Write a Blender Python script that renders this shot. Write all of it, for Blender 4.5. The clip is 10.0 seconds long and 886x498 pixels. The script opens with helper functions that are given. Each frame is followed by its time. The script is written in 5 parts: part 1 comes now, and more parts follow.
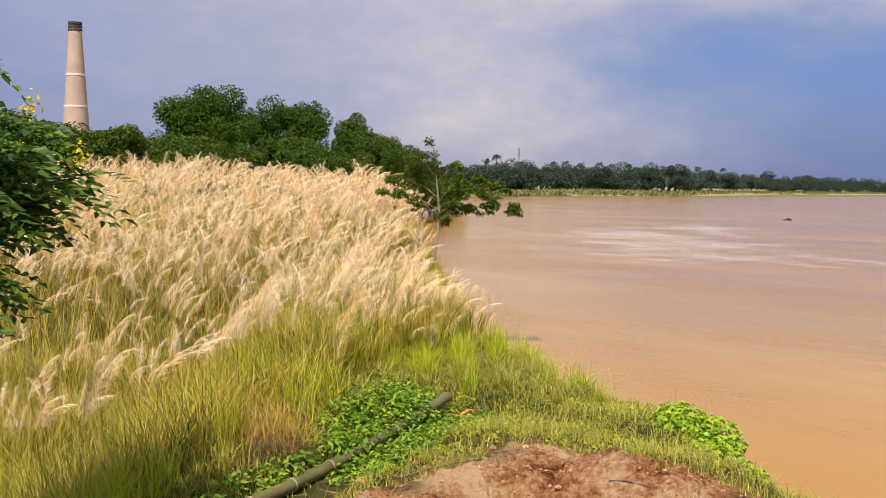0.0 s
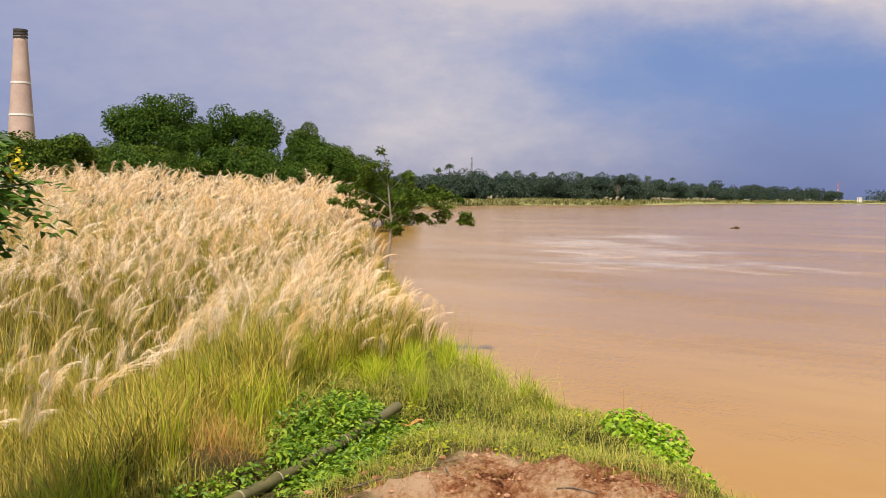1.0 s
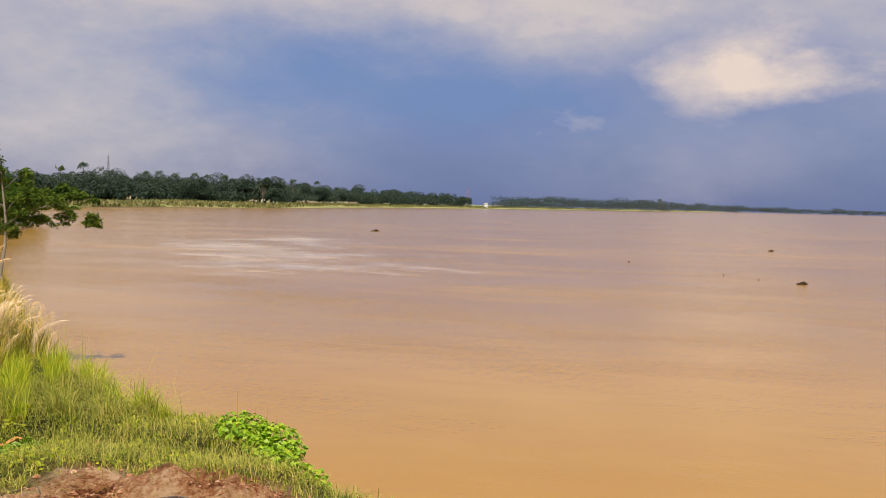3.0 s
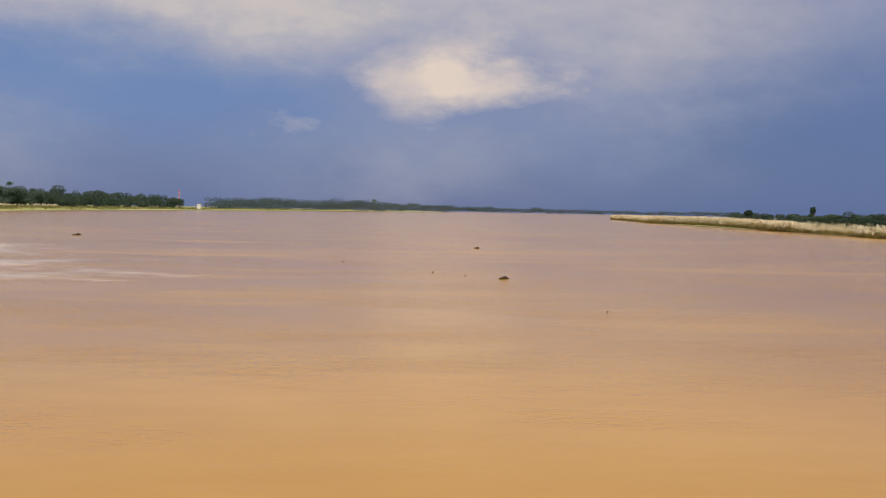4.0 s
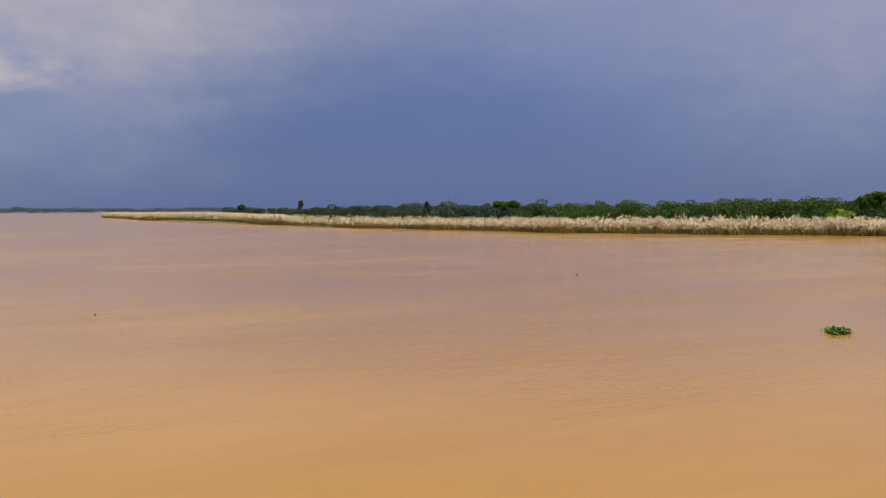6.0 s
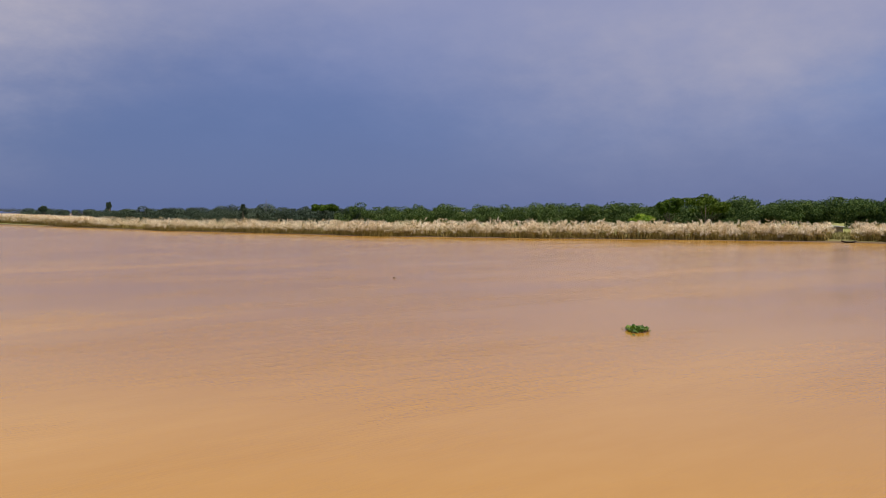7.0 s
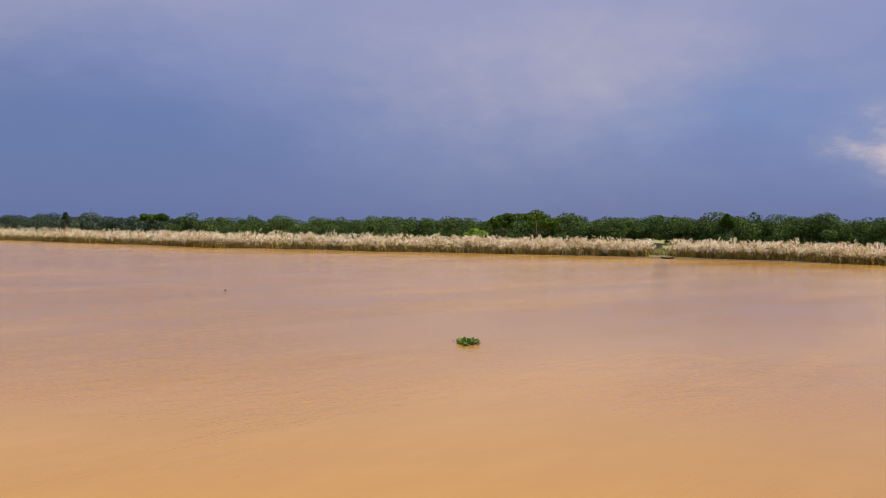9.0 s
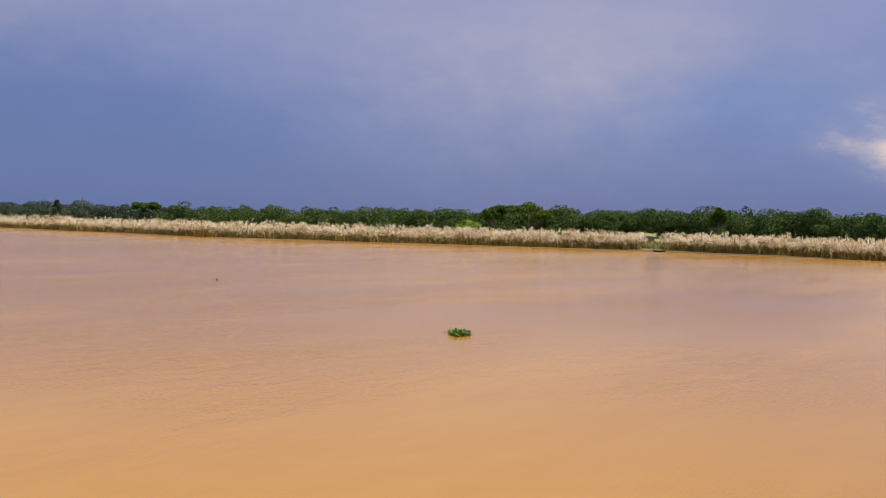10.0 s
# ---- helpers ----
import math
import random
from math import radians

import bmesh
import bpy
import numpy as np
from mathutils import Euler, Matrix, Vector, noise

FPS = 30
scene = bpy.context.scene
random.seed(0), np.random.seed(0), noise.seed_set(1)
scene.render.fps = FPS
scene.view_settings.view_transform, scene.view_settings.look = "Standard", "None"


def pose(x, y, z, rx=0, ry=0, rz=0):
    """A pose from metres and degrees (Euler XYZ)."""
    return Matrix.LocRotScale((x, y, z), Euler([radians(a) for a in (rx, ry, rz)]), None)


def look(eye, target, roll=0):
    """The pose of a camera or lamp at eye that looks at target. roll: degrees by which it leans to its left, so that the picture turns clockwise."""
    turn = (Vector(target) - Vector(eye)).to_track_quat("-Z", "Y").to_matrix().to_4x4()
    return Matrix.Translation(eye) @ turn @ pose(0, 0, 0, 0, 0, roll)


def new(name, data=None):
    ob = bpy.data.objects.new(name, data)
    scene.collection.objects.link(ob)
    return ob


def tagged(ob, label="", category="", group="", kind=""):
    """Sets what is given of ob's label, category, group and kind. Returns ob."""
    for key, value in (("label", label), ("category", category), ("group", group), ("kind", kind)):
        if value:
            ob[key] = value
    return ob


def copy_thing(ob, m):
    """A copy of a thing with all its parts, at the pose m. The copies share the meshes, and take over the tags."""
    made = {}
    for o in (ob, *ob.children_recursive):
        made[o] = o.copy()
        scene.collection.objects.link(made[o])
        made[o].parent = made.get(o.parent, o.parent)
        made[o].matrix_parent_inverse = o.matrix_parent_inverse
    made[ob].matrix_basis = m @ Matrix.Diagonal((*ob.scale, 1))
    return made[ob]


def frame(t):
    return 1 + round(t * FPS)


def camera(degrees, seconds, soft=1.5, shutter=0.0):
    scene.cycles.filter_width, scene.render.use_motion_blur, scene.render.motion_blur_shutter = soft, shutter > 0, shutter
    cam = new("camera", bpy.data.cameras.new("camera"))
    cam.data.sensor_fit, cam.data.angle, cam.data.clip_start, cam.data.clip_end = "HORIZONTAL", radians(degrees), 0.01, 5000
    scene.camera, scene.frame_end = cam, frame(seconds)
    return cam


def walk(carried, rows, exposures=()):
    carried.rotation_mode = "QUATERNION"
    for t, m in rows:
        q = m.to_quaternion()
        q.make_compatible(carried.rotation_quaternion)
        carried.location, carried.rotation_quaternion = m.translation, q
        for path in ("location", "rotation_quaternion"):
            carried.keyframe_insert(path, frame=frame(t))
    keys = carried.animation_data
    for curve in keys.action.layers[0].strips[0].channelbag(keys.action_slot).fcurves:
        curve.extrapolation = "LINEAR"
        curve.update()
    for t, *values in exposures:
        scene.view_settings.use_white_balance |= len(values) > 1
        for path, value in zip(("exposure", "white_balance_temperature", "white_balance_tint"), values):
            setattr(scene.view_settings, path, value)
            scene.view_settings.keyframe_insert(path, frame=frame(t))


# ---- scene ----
# ---------- camera: one person turning on the spot on a river bank ----------
cam = camera(49.15, 10.0, soft=0.75)
EYE_Z, ARM = 4.2, 0.62
TURNS = (
    (0.0, 0.01, -3.80, 0.79), (0.5, -0.84, -3.48, 0.72), (1.0, -2.75, -3.21, 0.71), (1.5, -6.12, -2.99, 0.95),
    (2.0, -10.58, -2.93, 0.85), (2.2, -12.95, -3.14, 1.10), (3.3, -28.28, -2.37, 1.18), (3.5, -31.85, -2.33, 0.97),
    (4.0, -40.10, -2.26, 1.02), (4.5, -45.71, -1.50, 0.82), (5.0, -52.90, -1.33, 0.22), (5.5, -61.50, -1.38, -0.16),
    (6.0, -69.23, -2.35, -0.38), (6.2, -72.47, -2.53, -0.70), (7.3, -81.73, -1.97, 0.05), (7.5, -83.05, -1.90, -0.16),
    (8.0, -85.90, -1.88, -0.24), (8.5, -88.90, -1.60, 0.32), (9.0, -89.55, -1.37, 0.80), (9.5, -89.12, -1.52, 1.08),
    (10.0, -90.01, -1.88, 1.34))


def standing(yaw, pitch, roll):
    a, p = radians(yaw), radians(pitch)
    eye = Vector((-math.sin(a) * ARM, math.cos(a) * ARM, EYE_Z))
    return look(eye, eye + Vector((-math.sin(a) * math.cos(p), math.cos(a) * math.cos(p), math.sin(p))), roll)


walk(cam, [(t, standing(y, p, r)) for t, y, p, r in TURNS],
     ((0.0, 0.16, 6600, 14), (2.2, 0.03, 6600, 14), (3.5, -0.09, 6700, 10), (5.0, -0.2, 6600, 9), (6.0, -0.2, 6600, 13), (7.5, -0.06, 6600, 16), (10.0, 0.0, 6600, 17)))

# ---------- sun and sky ----------
SUN_EL, SUN_FROM = 56.0, (-0.32, -0.95)
sun = new("sun", bpy.data.lights.new("sun", "SUN"))
sun.data.energy, sun.data.angle, sun.data.color = 5.2, radians(0.6), (1.0, 0.93, 0.82)
flat = math.cos(radians(SUN_EL)) / math.hypot(*SUN_FROM)
sun.matrix_world = look((SUN_FROM[0] * flat * 50, SUN_FROM[1] * flat * 50, math.sin(radians(SUN_EL)) * 50), (0, 0, 0))


class Nodes:
    """A short hand for node trees."""

    def __init__(self, tree):
        self.tree = tree
        tree.nodes.clear()

    def add(self, kind, **props):
        n = self.tree.nodes.new(kind)
        for k, v in props.items():
            if k in n.bl_rna.properties.keys():
                setattr(n, k, v)
        return n

    def put(self, socket, value):
        if isinstance(value, bpy.types.NodeSocket):
            self.tree.links.new(value, socket)
        else:
            socket.default_value = value

    def math(self, op, a, b=0.0, clamp=False):
        n = self.add("ShaderNodeMath", operation=op, use_clamp=clamp)
        self.put(n.inputs[0], a), self.put(n.inputs[1], b)
        return n.outputs[0]

    def mix(self, fac, a, b):
        n = self.add("ShaderNodeMix", data_type="RGBA")
        self.put(n.inputs[0], fac), self.put(n.inputs[6], a), self.put(n.inputs[7], b)
        return n.outputs[2]

    def noise(self, scale, detail=3.0, vector=None, rough=0.55, colour=False):
        n = self.add("ShaderNodeTexNoise")
        n.inputs["Scale"].default_value, n.inputs["Detail"].default_value, n.inputs["Roughness"].default_value = scale, detail, rough
        if vector is not None:
            self.put(n.inputs["Vector"], vector)
        return n.outputs[1 if colour else 0]

    def ramp(self, fac, stops):
        n = self.add("ShaderNodeValToRGB")
        while len(n.color_ramp.elements) < len(stops):
            n.color_ramp.elements.new(0.5)
        for e, (p, c) in zip(n.color_ramp.elements, stops):
            e.position, e.color = p, (*c, 1)
        self.put(n.inputs[0], fac)
        return n.outputs[0]

    def scaled(self, vector, s):
        n = self.add("ShaderNodeMapping")
        self.put(n.inputs[0], vector)
        n.inputs["Scale"].default_value = s
        return n.outputs[0]


world = bpy.data.worlds.new("sky")
scene.world = world
world.use_nodes = True
W = Nodes(world.node_tree)
sky = W.add("ShaderNodeTexSky", sky_type="NISHITA")
sky.sun_disc, sky.sun_elevation, sky.sun_rotation = False, radians(SUN_EL), math.atan2(SUN_FROM[0], SUN_FROM[1])
way = W.add("ShaderNodeTexCoord").outputs["Generated"]
sep = W.add("ShaderNodeSeparateXYZ")
W.put(sep.inputs[0], way)
warp = W.add("ShaderNodeSeparateColor")
W.put(warp.inputs[0], W.noise(5.0, 6.0, W.scaled(way, (1, 1, 2.2)), 0.6, True))
fine = W.add("ShaderNodeSeparateColor")
W.put(fine.inputs[0], W.noise(16.0, 5.0, W.scaled(way, (1, 1, 2.0)), 0.6, True))
bearing = W.math("MULTIPLY", W.math("ARCTAN2", sep.outputs[0], sep.outputs[1]), 57.2958)
height = W.math("MULTIPLY", W.math("ARCSINE", sep.outputs[2]), 57.2958)
bearing = W.math("ADD", bearing, W.math("MULTIPLY", W.math("SUBTRACT", warp.outputs[0], 0.5), 14.0))
bearing = W.math("ADD", bearing, W.math("MULTIPLY", W.math("SUBTRACT", fine.outputs[0], 0.5), 4.0))
height = W.math("ADD", height, W.math("MULTIPLY", W.math("SUBTRACT", warp.outputs[1], 0.5), 5.0))
height = W.math("ADD", height, W.math("MULTIPLY", W.math("SUBTRACT", fine.outputs[1], 0.5), 2.2))


def bank_of_cloud(clouds):
    """How much cloud there is in a direction: soft lobes, each (bearing, height, half widths, amount), in degrees."""
    total = None
    for b, h, wb, wh, amount in clouds:
        u = W.math("DIVIDE", W.math("SUBTRACT", bearing, b), wb)
        v = W.math("DIVIDE", W.math("SUBTRACT", height, h), wh)
        d = W.math("ADD", W.math("MULTIPLY", u, u), W.math("MULTIPLY", v, v))
        lobe = W.math("MULTIPLY", W.math("EXPONENT", W.math("MULTIPLY", d, -1.0)), amount)
        total = lobe if total is None else W.math("ADD", total, lobe)
    return W.math("MINIMUM", total, 1.0)


pale = bank_of_cloud(((-12, 9, 16, 9, 0.5), (3, 7, 8, 7, 0.6), (14, 13.0, 16, 2.6, 0.9), (29, 11.0, 10, 3.0, 0.9), (42, 13, 8, 2.5, 0.6), (54, 11.5, 9, 4, 0.4), (70, 13, 12, 3.5, 0.2),
                      (119, 5.2, 5, 2.6, 0.75), (51, 9, 6, 5, 0.35), (94, 8, 12, 6, 0.25), (100, 10, 12, 4, 0.25), (9, 3.5, 10, 3, 0.3), (38, 3.2, 8, 3.2, 0.30)))
heap = bank_of_cloud(((39.0, 7.6, 3.6, 1.8, 0.75), (42.0, 8.9, 2.2, 1.9, 0.7), (45.0, 7.6, 2.8, 1.6, 0.7), (30.6, 4.8, 1.7, 0.8, 0.25), (2, 11, 4, 4, 0.15), (28, 11.6, 8, 1.6, 0.35), (118.0, 4.6, 3.4, 1.9, 1.0)))
deep = bank_of_cloud(((14, 8.0, 10, 2.2, 0.95), (26, 6.0, 7, 1.8, 0.6), (108, 6.5, 7, 2.0, 0.5)))
storm = bank_of_cloud(((72, 3.0, 16, 5.0, 0.6), (60, 7, 9, 7, 0.5), (54, 2, 6, 3, 0.4), (95, 2, 20, 3, 0.15)))
base = W.ramp(W.math("DIVIDE", height, 60.0), ((0.0, (0.135, 0.192, 0.41)), (0.08, (0.148, 0.225, 0.49)), (0.25, (0.30, 0.35, 0.59)), (1.0, (0.62, 0.64, 0.72))))
base = W.mix(deep, base, (0.15, 0.26, 0.55, 1))
base = W.mix(storm, base, (0.100, 0.168, 0.39, 1))
base = W.mix(W.math("MULTIPLY", pale, W.math("ADD", 0.48, W.math("MULTIPLY", fine.outputs[2], 0.95)), True), base, (0.63, 0.585, 0.61, 1))
base = W.mix(W.math("MULTIPLY", deep, 0.45), base, (0.11, 0.24, 0.55, 1))
heap = W.math("MULTIPLY", W.math("ADD", W.math("SUBTRACT", heap, 0.12), W.math("MULTIPLY", W.math("SUBTRACT", fine.outputs[2], 0.5), 0.45)), 1.15, True)
base = W.mix(W.math("MULTIPLY", heap, 0.9, True), base, (1.0, 0.82, 0.68, 1))
glow = W.add("ShaderNodeBackground")
W.put(glow.inputs[0], base)
glow.inputs[1].default_value = 0.95
clear = W.add("ShaderNodeBackground")
W.put(clear.inputs[0], sky.outputs[0])
clear.inputs[1].default_value = 0.08
both = W.add("ShaderNodeMixShader")
both.inputs[0].default_value = 0.88
W.put(both.inputs[1], clear.outputs[0]), W.put(both.inputs[2], glow.outputs[0])
W.put(W.add("ShaderNodeOutputWorld").inputs[0], both.outputs[0])


# ---------- materials ----------
def material(name, stops, scale=3.0, rough=0.8, bump=0.0, bump_scale=40.0, through_light=0.0, island=0.0, metal=0.0, gloss=0.3):
    """A surface whose colour runs over stops by coarse and fine noise, with relief and, for leaves, light that shines through."""
    m = bpy.data.materials.new(name)
    m.use_nodes = True
    N = Nodes(m.node_tree)
    co = N.add("ShaderNodeNewGeometry")
    fac = N.math("ADD", N.math("MULTIPLY", N.noise(scale, 4.0, co.outputs["Position"]), 0.65), N.math("MULTIPLY", N.noise(scale * 9.0, 3.0, co.outputs["Position"]), 0.35))
    if island:
        fac = N.math("ADD", N.math("MULTIPLY", fac, 1 - island), N.math("MULTIPLY", co.outputs["Random Per Island"], island))
    colour = N.ramp(fac, stops)
    p = N.add("ShaderNodeBsdfPrincipled")
    N.put(p.inputs["Base Color"], colour)
    p.inputs["Roughness"].default_value, p.inputs["Metallic"].default_value = rough, metal
    p.inputs["Specular IOR Level"].default_value = gloss
    if bump:
        b = N.add("ShaderNodeBump")
        b.inputs["Strength"].default_value, b.inputs["Distance"].default_value = bump, 0.6 / bump_scale
        N.put(b.inputs["Height"], N.noise(bump_scale, 5.0, co.outputs["Position"]))
        N.put(p.inputs["Normal"], b.outputs[0])
    out = p.outputs[0]
    if through_light:
        tr = N.add("ShaderNodeBsdfTranslucent")
        N.put(tr.inputs[0], colour)
        mx = N.add("ShaderNodeMixShader")
        mx.inputs[0].default_value = through_light
        N.put(mx.inputs[1], out), N.put(mx.inputs[2], tr.outputs[0])
        out = mx.outputs[0]
    N.put(N.add("ShaderNodeOutputMaterial").inputs[0], out)
    return m


M_PLUME = material("kans_plume", ((0.30, (0.62, 0.38, 0.09)), (0.46, (0.88, 0.65, 0.31)), (0.60, (0.96, 0.84, 0.67))), 1.5, 0.9, through_light=0.35, island=0.15)
M_BLADE = material("kans_leaf", ((0.22, (0.05, 0.065, 0.010)), (0.43, (0.29, 0.28, 0.025)), (0.6, (0.54, 0.42, 0.055)), (0.86, (0.74, 0.50, 0.13))), 0.7, 0.6, through_light=0.3, island=0.5)
M_PLUME_FAR = material("bank_plume", ((0.34, (0.26, 0.17, 0.05)), (0.43, (0.62, 0.46, 0.21)), (0.50, (0.88, 0.78, 0.56)), (0.60, (0.96, 0.93, 0.84))), 0.75, 0.9, through_light=0.3, island=0.15)
M_SHORE = material("shore_grass", ((0.2, (0.10, 0.11, 0.030)), (0.5, (0.20, 0.19, 0.055)), (0.8, (0.32, 0.27, 0.11))), 0.03, 0.8, through_light=0.2, island=0.5)
M_REED = material("reed_stalk", ((0.15, (0.05, 0.04, 0.012)), (0.45, (0.22, 0.165, 0.035)), (0.8, (0.42, 0.31, 0.085))), 0.25, 0.7, through_light=0.2, island=0.6)
M_STEM = material("kans_stem", ((0.3, (0.30, 0.22, 0.07)), (0.7, (0.48, 0.36, 0.14))), 1.0, 0.6, through_light=0.15, island=0.5)
M_GREEN = material("lush_grass", ((0.2, (0.17, 0.26, 0.010)), (0.5, (0.46, 0.53, 0.022)), (0.8, (0.68, 0.62, 0.05))), 0.9, 0.55, through_light=0.45, island=0.5)
M_SHORT = material("short_grass", ((0.18, (0.06, 0.10, 0.012)), (0.48, (0.36, 0.39, 0.042)), (0.8, (0.66, 0.50, 0.12))), 1.2, 0.6, through_light=0.3, island=0.5)
M_WEED = material("weed_leaf", ((0.2, (0.06, 0.14, 0.008)), (0.5, (0.18, 0.32, 0.015)), (0.8, (0.40, 0.52, 0.035))), 2.0, 0.45, through_light=0.35, island=0.5, gloss=0.4)
M_VINE = material("vine_leaf", ((0.2, (0.13, 0.26, 0.01)), (0.5, (0.30, 0.48, 0.018)), (0.8, (0.52, 0.64, 0.04))), 2.0, 0.45, through_light=0.35, island=0.5, gloss=0.4)
M_LEAF = material("tree_leaf", ((0.2, (0.016, 0.042, 0.005)), (0.5, (0.05, 0.105, 0.010)), (0.8, (0.12, 0.18, 0.018))), 0.35, 0.65, through_light=0.25, island=0.5, gloss=0.12)
M_LEAF_Y = material("yellow_green_leaf", ((0.2, (0.020, 0.048, 0.005)), (0.5, (0.065, 0.115, 0.010)), (0.8, (0.15, 0.20, 0.020))), 0.35, 0.65, through_light=0.25, island=0.5, gloss=0.12)
M_LEAF_N = material("senna_leaf", ((0.2, (0.026, 0.075, 0.010)), (0.5, (0.065, 0.14, 0.015)), (0.8, (0.17, 0.27, 0.025))), 1.5, 0.5, through_light=0.35, island=0.5, gloss=0.3)
# leaf green pulled towards blue-grey: aerial haze painted into the base colour
M_FAR_TINT = material("far_leaf_haze_tint", ((0.2, (0.034, 0.054, 0.042)), (0.5, (0.058, 0.086, 0.060)), (0.8, (0.090, 0.115, 0.070))), 0.03, 0.85, through_light=0.15, island=0.45, gloss=0.05)
M_WOODS = material("woods_leaf", ((0.2, (0.022, 0.050, 0.016)), (0.5, (0.062, 0.108, 0.030)), (0.8, (0.13, 0.18, 0.045))), 0.10, 0.8, through_light=0.2, island=0.5, gloss=0.1)
# bluer still: distance haze is in this leaf colour, no air is modelled
M_HAZE_TINT = material("distant_leaf_haze_tint", ((0.2, (0.034, 0.054, 0.056)), (0.6, (0.055, 0.080, 0.078))), 0.01, 0.9, island=0.3)
M_FLOWER = material("yellow_flower", ((0.3, (0.70, 0.52, 0.02)), (0.7, (0.80, 0.68, 0.05))), 8.0, 0.6, through_light=0.3, island=0.5)
M_BARK = material("bark", ((0.3, (0.09, 0.07, 0.05)), (0.7, (0.22, 0.18, 0.14))), 6.0, 0.9, bump=0.6, bump_scale=30)
M_PALEBARK = material("sapling_bark", ((0.3, (0.20, 0.16, 0.12)), (0.7, (0.34, 0.29, 0.23))), 8.0, 0.8, bump=0.4, bump_scale=60)
M_BAMBOO = material("old_bamboo", ((0.25, (0.07, 0.065, 0.022)), (0.5, (0.13, 0.115, 0.04)), (0.8, (0.22, 0.17, 0.07))), 5.0, 0.45, bump=0.15, bump_scale=50, gloss=0.4)
M_BAMBOO_CUT = material("bamboo_cut", ((0.3, (0.62, 0.45, 0.26)), (0.7, (0.75, 0.60, 0.40))), 20.0, 0.7)
M_NODE = material("bamboo_node", ((0.3, (0.28, 0.25, 0.15)), (0.7, (0.42, 0.37, 0.24))), 20.0, 0.7)
M_DRY = material("dry_straw", ((0.2, (0.42, 0.20, 0.05)), (0.6, (0.62, 0.32, 0.08)), (0.85, (0.70, 0.45, 0.16))), 6.0, 0.7, through_light=0.2, island=0.5)
M_SHEATH = material("dry_sheath", ((0.3, (0.50, 0.18, 0.06)), (0.7, (0.66, 0.28, 0.10))), 12.0, 0.7, bump=0.3, bump_scale=80)
M_CLOD = material("dirt_clod", ((0.3, (0.13, 0.048, 0.022)), (0.5, (0.34, 0.15, 0.07)), (0.7, (0.58, 0.36, 0.21))), 6.0, 0.95, bump=0.7, bump_scale=50)
M_BRICK = material("chimney_brick", ((0.2, (0.36, 0.25, 0.20)), (0.5, (0.46, 0.33, 0.27)), (0.8, (0.55, 0.42, 0.35))), 0.4, 0.9, bump=0.3, bump_scale=8)
M_WHITE = material("lime_wash", ((0.3, (0.68, 0.64, 0.58)), (0.7, (0.80, 0.77, 0.72))), 1.0, 0.8)
M_DARK = material("sooty_iron", ((0.3, (0.035, 0.03, 0.028)), (0.7, (0.08, 0.07, 0.06))), 3.0, 0.7)
M_STEEL = material("galvanised_steel", ((0.3, (0.22, 0.22, 0.23)), (0.7, (0.34, 0.34, 0.35))), 2.0, 0.5, metal=0.6)
M_RED = material("red_paint", ((0.3, (0.45, 0.12, 0.08)), (0.7, (0.55, 0.18, 0.12))), 2.0, 0.6)
M_DEBRIS = material("rotten_debris", ((0.3, (0.05, 0.035, 0.02)), (0.7, (0.14, 0.09, 0.05))), 10.0, 0.8, island=0.5)
M_TIN = material("tin_roof", ((0.3, (0.42, 0.42, 0.42)), (0.7, (0.60, 0.60, 0.60))), 2.0, 0.5, metal=0.3)
M_MUDWALL = material("mud_wall", ((0.3, (0.16, 0.12, 0.08)), (0.7, (0.26, 0.20, 0.14))), 2.0, 0.9)
M_WOOD = material("tarred_wood", ((0.3, (0.03, 0.024, 0.02)), (0.7, (0.07, 0.055, 0.045))), 4.0, 0.6)


